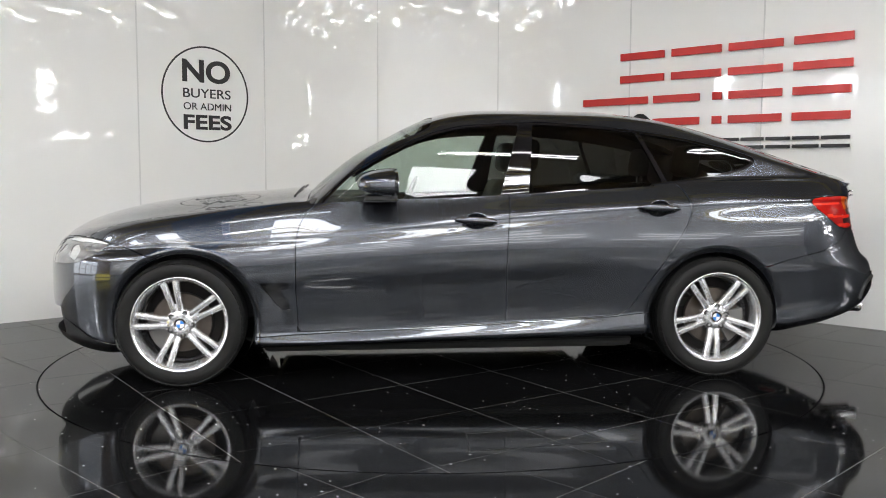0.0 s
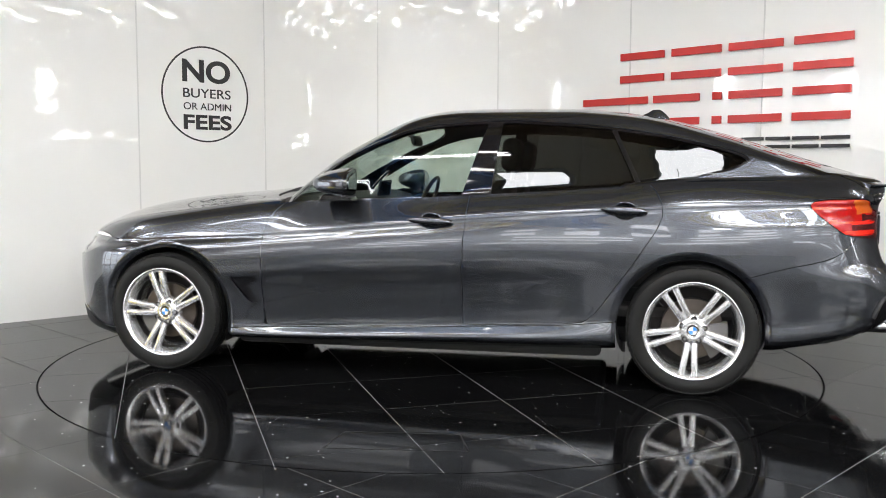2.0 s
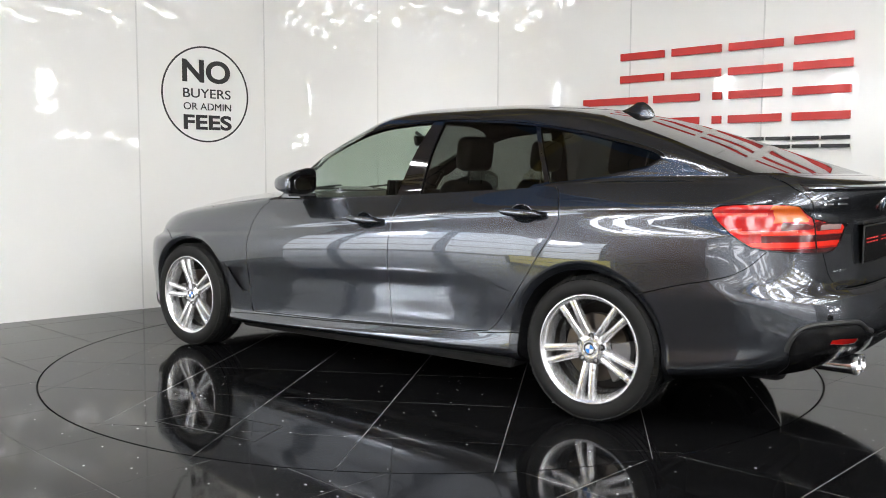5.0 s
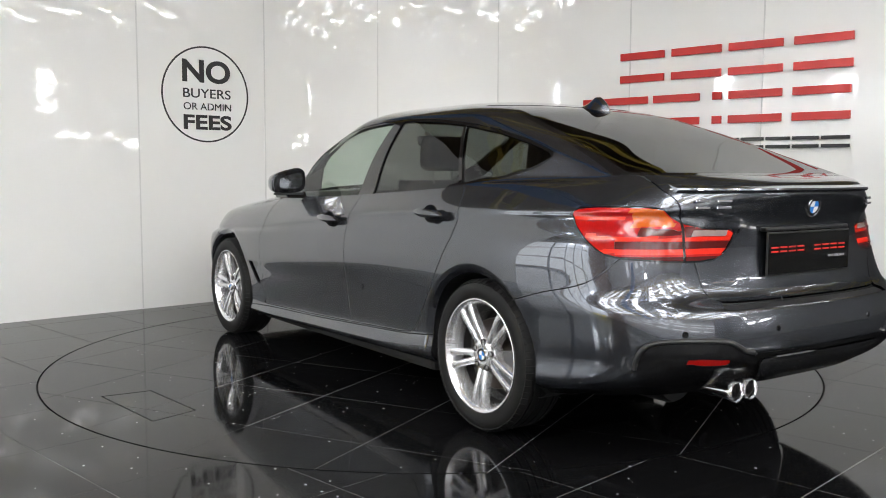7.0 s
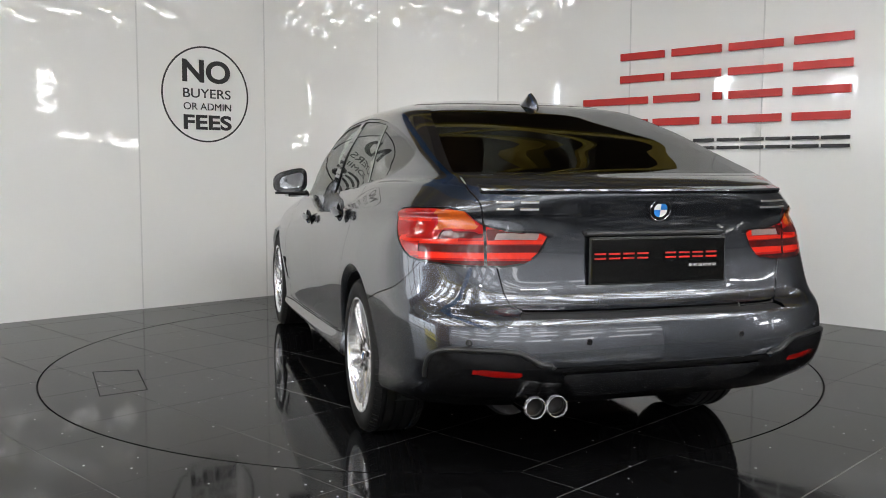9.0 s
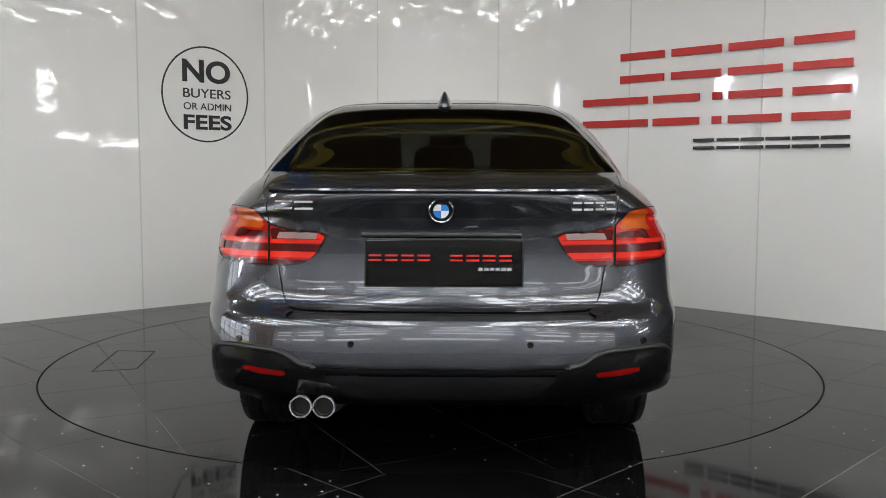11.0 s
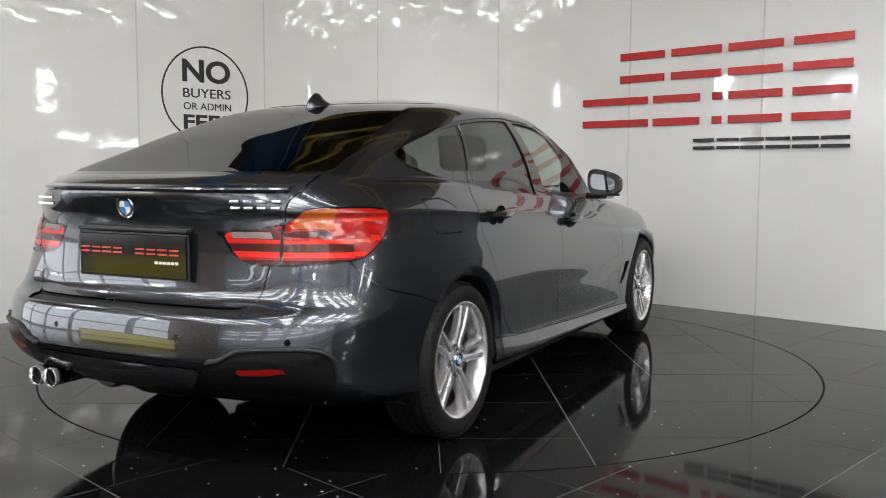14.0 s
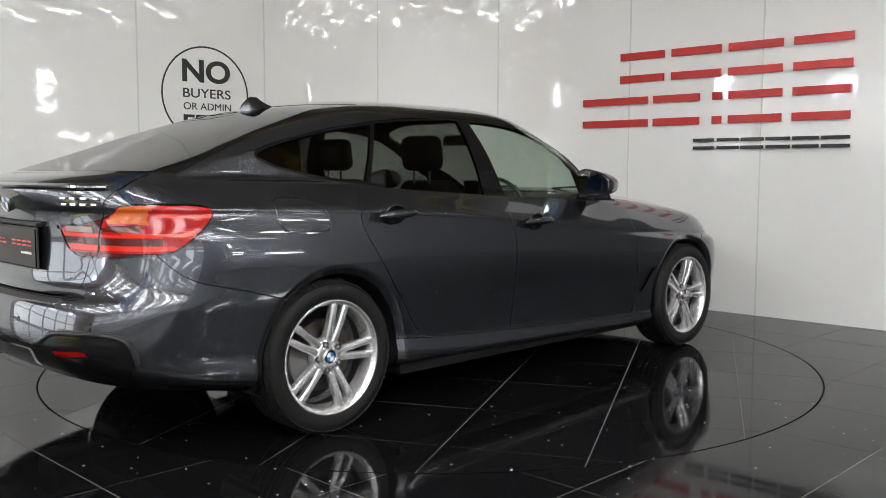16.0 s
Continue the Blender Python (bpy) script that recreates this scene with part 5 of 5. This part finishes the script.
# ---- fittings ----
def door_handle(x, y, z, side, parent, tilt):
    m = pose(x, side * y, z, 0, -tilt if side > 0 else -tilt, 0)
    flip = Matrix.Diagonal((1, side, 1, 1))
    cup = lathe([(0.0, -0.014), (0.025, -0.012), (0.040, -0.003), (0.0425, 0.0045), (0.046, 0.003)], 32)
    cup.transform(m @ pose(-0.005, 0, 0) @ Matrix.Diagonal((1.35, side, 0.95, 1)))
    part("handle_cup", cup, PAINT, parent, "", True)
    bm = bmesh.new()
    rows = []
    for i in range(17):
        t = i / 16
        xx = -0.118 + 0.236 * t
        hh = 0.019 * (max(0.0, 1 - abs(2 * t - 1) ** 3.2)) ** 0.5 + 0.001
        yy = 0.018 + 0.012 * math.sin(math.pi * t)
        rows.append([bm.verts.new((xx, yy + 0.010 * math.cos(a) - 0.004, hh * math.sin(a))) for a in [2 * math.pi * k / 14 for k in range(14)]])
    for p, q in zip(rows, rows[1:]):
        for k in range(14):
            bm.faces.new((p[k], p[(k + 1) % 14], q[(k + 1) % 14], q[k]))
    bm.faces.new(rows[0])
    bm.faces.new(rows[-1])
    bm.transform(m @ flip)
    bmesh.ops.recalc_face_normals(bm, faces=bm.faces)
    part("door_handle", bm, PAINT, parent, "", True)


def mirror(side):
    """A door mirror: body-coloured cap, black foot and the glass that looks backwards."""
    bm = bmesh.new()
    bmesh.ops.create_uvsphere(bm, u_segments=32, v_segments=20, radius=1.0)
    for v in bm.verts:
        a, b, c = v.co
        fx = math.copysign(abs(a) ** 0.75, a)
        by = math.copysign(abs(b) ** 0.62, b)
        cz = math.copysign(abs(c) ** 0.62, c)
        xx = 0.115 * fx if a > 0 else 0.010 * fx
        k = 1 - 0.34 * max(a, 0.0)
        v.co = (xx, 0.106 * by * k, 0.066 * cz * k * (1.0 - 0.16 * by) - 0.012 * by)
    m = pose(0.345, side * 0.922, 1.076) @ Matrix.Diagonal((1.62, side * 1.0, 1.08, 1))
    bm.transform(m)
    bmesh.ops.recalc_face_normals(bm, faces=bm.faces)
    cap = part("door_mirror", bm, PAINT, CAR, "grey mirror with black foot and clear glass", True)
    g = bmesh.new()
    ring = []
    for k in range(40):
        a = 2 * math.pi * k / 40
        by, cz = math.copysign(abs(math.cos(a)) ** 0.6, math.cos(a)), math.copysign(abs(math.sin(a)) ** 0.6, math.sin(a))
        ring.append(g.verts.new((-0.0165, 0.074 * by - 0.006, 0.040 * cz * (1 - 0.16 * by) - 0.011 * by)))
    g.faces.new(ring)
    ex = bmesh.ops.extrude_face_region(g, geom=list(g.faces))
    bmesh.ops.translate(g, vec=(0.008, 0, 0), verts=[e for e in ex["geom"] if isinstance(e, bmesh.types.BMVert)])
    g.transform(m)
    bmesh.ops.recalc_face_normals(g, faces=g.faces)
    part("mirror_glass", g, MIRROR, cap, "mirror glass")
    z = bmesh.new()
    ring = []
    for k in range(40):
        a = 2 * math.pi * k / 40
        by, cz = math.copysign(abs(math.cos(a)) ** 0.6, math.cos(a)), math.copysign(abs(math.sin(a)) ** 0.6, math.sin(a))
        ring.append(z.verts.new((-0.0135, 0.101 * by, 0.061 * cz * (1 - 0.16 * by) - 0.012 * by)))
    z.faces.new(ring)
    ex = bmesh.ops.extrude_face_region(z, geom=list(z.faces))
    bmesh.ops.translate(z, vec=(0.022, 0, 0), verts=[e for e in ex["geom"] if isinstance(e, bmesh.types.BMVert)])
    z.transform(m)
    bmesh.ops.recalc_face_normals(z, faces=z.faces)
    part("mirror_bezel", z, GLOSSBLK, cap, "black mirror bezel")
    part("mirror_surround", box(0.016, 0.190, 0.014, m @ pose(-0.004, 0.0, -0.066), 0.006), TRIMBLK, cap)
    foot = prism([(-0.02, -0.09), (0.10, -0.09), (0.085, -0.055), (0.0, -0.055)], 0.13, m @ pose(0.0, -0.115, 0), 0.008)
    part("mirror_foot", foot, GLOSSBLK, cap, "gloss black mirror foot")
    part("mirror_corner", prism([(0.30, 1.0), (0.20, 1.02), (0.20, 1.0)], 0.01, pose(0.26, side * 0.80, 0.0) @ Matrix.Diagonal((1, side, 1, 1))), GLOSSBLK, cap)


for sd in (1, -1):
    door_handle(-0.098, 0.879, 0.878, sd, DOORS["front_door", sd], 3)
    door_handle(-1.105, 0.885, 0.945, sd, DOORS["rear_door", sd], 3)
    mirror(sd)
    # small fender badge
    part("fender_badge", box(0.045, 0.003, 0.014, pose(0.94, sd * 0.871, 0.712, 0, 0, 0), 0.001), CHROME, CAR, "small chrome badge")
    # parking sensors
    for yy, xx in ((0.30, -2.558), (0.70, -2.49)):
        part("parking_sensor", lathe([(0, 0.002), (0.010, 0.002), (0.0115, 0.0), (0.0115, -0.01)], 20, pose(on_rear(yy, 0.56, 0.001), sd * yy, 0.56, 0, 0, 90 if yy < 0.5 else 90 - 35 * sd)), GLOSSBLK, CAR)


def tailpipe(y):
    p = part("tailpipe", lathe([(0.034, -0.16), (0.0365, -0.02), (0.0385, 0.0), (0.0365, 0.004), (0.0335, 0.0), (0.031, -0.03), (0.030, -0.16)], 40, pose(-2.512, y, 0.335, 0, 0, 90)), CHROME, CAR, "polished chrome tailpipe", True)
    part("pipe_lip", lathe([(0.0335, 0.002), (0.0350, 0.0065), (0.0372, 0.0065), (0.0390, 0.001), (0.0385, -0.012)], 40, pose(-2.512, y, 0.335, 0, 0, 90)), ALLOY, p, "bright rolled lip", True)
    part("dark_recess", lathe([(0, -0.05), (0.0312, -0.05), (0.0315, -0.012)], 32, pose(-2.512, y, 0.335, 0, 0, 90)), SOOT_SHADE, p)


tailpipe(0.478)
tailpipe(0.398)
part("silencer", lathe([(0, 0.0), (0.10, 0.0), (0.11, -0.02), (0.11, -0.5), (0, -0.52)], 32, pose(-2.20, 0.44, 0.33, 0, 0, 90)), TRIMBLK, CAR, "dark exhaust silencer", True)


def shark_fin():
    bm = bmesh.new()
    rows = []
    for i in range(9):
        t = i / 8
        z = t
        x0, x1 = -1.145 - 0.115 * t ** 0.8, -1.365 + 0.065 * t * t
        w = 0.034 * (1 - t) ** 0.8 + 0.004
        zb = lambda x: 1.462 + (x + 1.2) * 0.19
        ring = []
        for k in range(20):
            a = 2 * math.pi * k / 20
            x = (x0 + x1) / 2 + (x0 - x1) / 2 * math.cos(a)
            ring.append(bm.verts.new((x, w * math.sin(a) * (1 - 0.4 * max(0, math.cos(a))), zb(x) - 0.006 + t * (1.514 - zb(x)))))
        rows.append(ring)
    for p, q in zip(rows, rows[1:]):
        for k in range(20):
            bm.faces.new((p[k], p[(k + 1) % 20], q[(k + 1) % 20], q[k]))
    bm.faces.new(rows[-1])
    bmesh.ops.recalc_face_normals(bm, faces=bm.faces)
    part("roof_aerial", bm, PAINT, CAR, "shark fin roof aerial", True)


shark_fin()

# boot lid: emblem, badges as plain bars, dealer plate
LIDOB = DOORS["lid"]
roundel(LIDOB, pose(on_rear(0.0, 1.006, 0.002), 0.0, 1.006, 0, 0, 90) @ pose(0, 0, 0, -14, 0, 0), 0.042)
for y0, y1 in ((0.580, 0.518), (0.505, 0.440)):
    for z in (1.032, 1.008):
        part("badge_bar", box(0.010, y0 - y1, 0.008, pose(on_rear((y0 + y1) / 2, z, 0.005), (y0 + y1) / 2, z, 0, 0, -12), 0.001), CHROME, LIDOB, "chrome badge bar")
for k in range(4):
    y = -0.465 - 0.042 * k
    for z in (1.031, 1.008):
        part("badge_bar", box(0.010, 0.034, 0.008, pose(on_rear(y, z, 0.005), y, z, 0, 0, 12), 0.001), CHROME, LIDOB, "chrome badge bar")
for k in range(3):
    part("badge_bar", box(0.004, 0.028, 0.007, pose(on_rear(0.485 - 0.034 * k, 0.728, 0.003), 0.485 - 0.034 * k, 0.728, 0, 0, -8), 0.001), CHROME, LIDOB, "chrome badge bar")

PLATE = part("number_plate", box(0.010, 0.533, 0.156, pose(-2.470, -0.010, 0.827), 0.003), PLATEBLK, LIDOB, "black dealer plate with red and grey bars")
part("plate_frame", box(0.008, 0.545, 0.168, pose(-2.466, -0.010, 0.827), 0.003), TRIMBLK, PLATE)
for k in range(9):
    if k == 4:
        continue
    y = 0.225 - 0.0555 * k
    for z in (0.852, 0.836):
        part("plate_bar", box(0.003, 0.043, 0.006, pose(-2.4755, y, z)), REDBAR, PLATE, "red bar")
for k in range(6):
    part("plate_bar", box(0.003, 0.015, 0.010, pose(-2.4755, -0.135 - 0.0195 * k, 0.806)), ALLOY, PLATE, "pale bar")
part("lid_grip", box(0.03, 0.55, 0.016, pose(-2.455, 0, 0.922), 0.006), TRIMBLK, LIDOB, "dark grip strip above the plate")

# wiper on the windscreen cowl
for y0, y1 in ((0.55, 0.08), (0.0, -0.45)):
    part("wiper", tube([(0.875, y0, 1.000), (0.855, (y0 + y1) / 2, 1.032), (0.845, y1, 1.046)], 0.006, 8), TRIMBLK, CAR, "black wiper arm")
part("cowl_panel", box(0.20, 1.10, 0.02, pose(0.80, 0, 0.975, 0, -4, 0), 0.008), TRIMBLK, CAR, "black cowl panel")

# bonnet and cabin inside
part("underbody", box(2.04, 1.58, 0.14, pose(0.02, 0, 0.235), 0.03), M_GAPBLK, CAR, "dark underbody")
part("engine_tray", box(1.10, 1.06, 0.12, pose(1.55, 0, 0.255), 0.03), M_GAPBLK, CAR, "dark engine undertray")
part("rear_axle_cover", box(1.05, 1.06, 0.14, pose(-1.50, 0, 0.345), 0.05), M_GAPBLK, CAR, "dark rear axle cover")
part("cabin_floor", box(2.6, 1.40, 0.06, pose(-0.6, 0, 0.40), 0.02), LINER, CAR, "dark cabin floor")
part("firewall", box(0.05, 1.5, 0.62, pose(0.82, 0, 0.66), 0.01), LINER, CAR)
part("parcel_shelf", box(0.78, 1.24, 0.03, pose(-1.93, 0, 1.00, 0, 3, 0), 0.01), LINER, CAR, "dark parcel shelf")


def dashboard():
    prof = [(0.80, 0.60), (0.80, 0.985), (0.66, 1.010), (0.50, 1.012), (0.38, 0.985), (0.33, 0.93), (0.36, 0.80), (0.45, 0.62)]
    d = part("dashboard", prism(prof, 1.40, pose(0, -0.70, 0), 0.02), LEATHER, CAR, "dark dashboard")
    part("screen", box(0.02, 0.26, 0.10, pose(0.39, 0.0, 1.035, 0, -10, 0), 0.006), GLOSSBLK, d)
    # right-hand drive wheel
    sw = part("steering_wheel", lathe([(0.172, 0.0), (0.178, 0.011), (0.190, 0.011), (0.197, 0.0), (0.190, -0.011), (0.178, -0.011)], 40, pose(0.20, -0.37, 0.93, 0, 0, 90) @ pose(0, 0, 0, -24, 0, 0), True), LEATHER, CAR, "dark steering wheel", True)
    part("wheel_boss", box(0.05, 0.36, 0.06, pose(0.21, -0.37, 0.925, 0, 24, 0), 0.02), LEATHER, sw)


def seat(x, y, w, back_top, lean):
    s = part("seat", box(0.52, w, 0.17, pose(x, y, 0.62, 0, -6, 0), 0.05, 3), LEATHER, CAR, "dark leather seat with headrest")
    h = back_top - 0.62
    b = box(0.15, w * 0.94, h, None, 0.06, 3)
    for v in b.verts:
        t = (v.co.z + h / 2) / h
        v.co.y *= 1 - 0.22 * t * t
        v.co.x *= 1 - 0.25 * t
    b.transform(pose(x - 0.27, y, 0.62 + h / 2, 0, -lean, 0))
    part("backrest", b, LEATHER, s, "", True)
    bx = x - 0.27 - math.tan(radians(lean)) * (h / 2 + 0.10)
    hr = box(0.10, 0.27, 0.19, None, 0.045, 3)
    hr.transform(pose(bx, y, back_top + 0.135, 0, -lean * 0.4, 0))
    part("headrest", hr, LEATHER, s, "", True)
    for dy in (-0.06, 0.06):
        part("headrest_post", tube([(bx, y + dy, back_top - 0.03), (bx, y + dy, back_top + 0.08)], 0.006, 8), CHROME, s)


dashboard()
seat(-0.10, 0.38, 0.52, 1.10, 17)
seat(-0.10, -0.38, 0.52, 1.10, 17)
for yy in (0.42, -0.42):
    seat(-1.02, yy, 0.50, 1.07, 22)
seat(-1.03, 0.0, 0.30, 1.02, 22)
part("rear_view_mirror", box(0.03, 0.23, 0.065, pose(0.18, 0.0, 1.33, 0, 10, 0), 0.02, 3), TRIMBLK, CAR, "black rear view mirror")
part("mirror_stem", tube([(0.20, 0, 1.35), (0.26, 0, 1.385)], 0.012, 8), TRIMBLK, CAR)


# ---- signs on the wall ----
def wall_pose(s, z, out=0.0):
    """Pose on the wall's face: x along it, z up, y into the wall."""
    p, d, o = wall_at(s)
    return pose(p[0] + o[0] * out, p[1] + o[1] * out, z, 0, 0, math.degrees(math.atan2(d[1], d[0])))


def text_mesh(body, height, width, offset=0.0):
    """Built-in lettering as a thin mesh with the given cap height and width, its lower left at the origin, facing -y."""
    cu = bpy.data.curves.new("letters", "FONT")
    cu.body, cu.size, cu.extrude, cu.offset = body, 1.0, 0.004, offset
    ob = new("letters", cu)
    me = bpy.data.meshes.new_from_object(ob.evaluated_get(bpy.context.evaluated_depsgraph_get()))
    bpy.data.objects.remove(ob)
    co = np.array([v.co for v in me.vertices])
    lo, hi = co.min(0), co.max(0)
    for v in me.vertices:
        v.co = ((v.co.x - lo[0]) / (hi[0] - lo[0]) * width, -v.co.z * 0.4, (v.co.y - lo[1]) / (hi[1] - lo[1]) * height)
    return me


def round_notice():
    c = wall_pose(-0.575, 1.788)
    ring = part("round_notice", lathe([(0.392, 0.0), (0.392, -0.003), (0.406, -0.003), (0.406, 0.0)], 120, c, True), M_BLACKSIGN)
    tagged(ring, "round black lettered notice stuck on the white wall", "sign")
    for body, s0, s1, z0, z1, off in (("NO", -0.792, -0.345, 1.885, 2.078, 0.030), ("BUYERS", -0.787, -0.343, 1.757, 1.835, 0.004), ("OR ADMIN", -0.785, -0.340, 1.655, 1.715, 0.0), ("FEES", -0.787, -0.338, 1.488, 1.615, 0.030)):
        me = text_mesh(body, z1 - z0, s1 - s0, off)
        me.materials.append(M_BLACKSIGN)
        ob = new("lettering", me)
        ob.parent = ring
        ob.matrix_basis = wall_pose(s0, z0, 0.002)


round_notice()


def dealer_sign():
    """The dealer's sign as plain raised bars of its size and colour, two to a character."""
    sign = new("wall_sign")
    tagged(sign, "dealer sign of raised red and black bars on the white wall", "sign")
    base = ARC + 0.24

    def bars(cells, z0, z1, th, material, label):
        for a, b in cells:
            for z in (z0 + th / 2, z1 - th / 2):
                p, d, o = wall_at(base + (a + b) / 2)
                ob = part("sign_bar", box(b - a, 0.02, th, wall_pose(base + (a + b) / 2, z, 0.018), 0.002), material, sign, label)

    bars(((-0.083, 0.345), (0.415, 0.862), (0.925, 1.37), (1.455, 1.895)), 1.915, 2.170, 0.062, M_RED, "red raised bar")
    bars(((-0.47, 0.195), (0.25, 0.68), (0.795, 0.875), (0.935, 1.372), (1.455, 1.888)), 1.535, 1.790, 0.062, M_RED, "red raised bar")
    bars(((0.635, 0.815), (0.845, 1.03), (1.05, 1.235), (1.255, 1.445), (1.465, 1.665), (1.685, 1.892)), 1.328, 1.417, 0.026, M_BLACKSIGN, "black raised bar")


dealer_sign()


# ---- floor tiles ----
lay_tiles(TABLE, TABLE_ANGLE, 0.0, 0.0, 0.606, 0.606, lambda V: R_TABLE - 0.006 - np.hypot(V[:, 0], V[:, 1]), 5, 0.0032, "tile")
lay_tiles(FLOOR, FLOOR_ANGLE, -0.15, -0.26, 0.60, 0.61, lambda V: np.minimum(np.hypot(V[:, 0], V[:, 1]) - R_TABLE - 0.004, 5.2 - np.hypot(V[:, 0], V[:, 1] + 0.8)), 10, 0.0032, "tile")


# ---- what moves ----
def motions():
    walk(TABLE, [(t, pose(0, 0, 0, 0, 0, -a)) for t, a in TURN])
    walk(CAR, [(t, pose(0, 0, 0, 0, 0, 180 - a) @ Matrix.Translation(CAR_OFF)) for t, a in TURN])


motions()
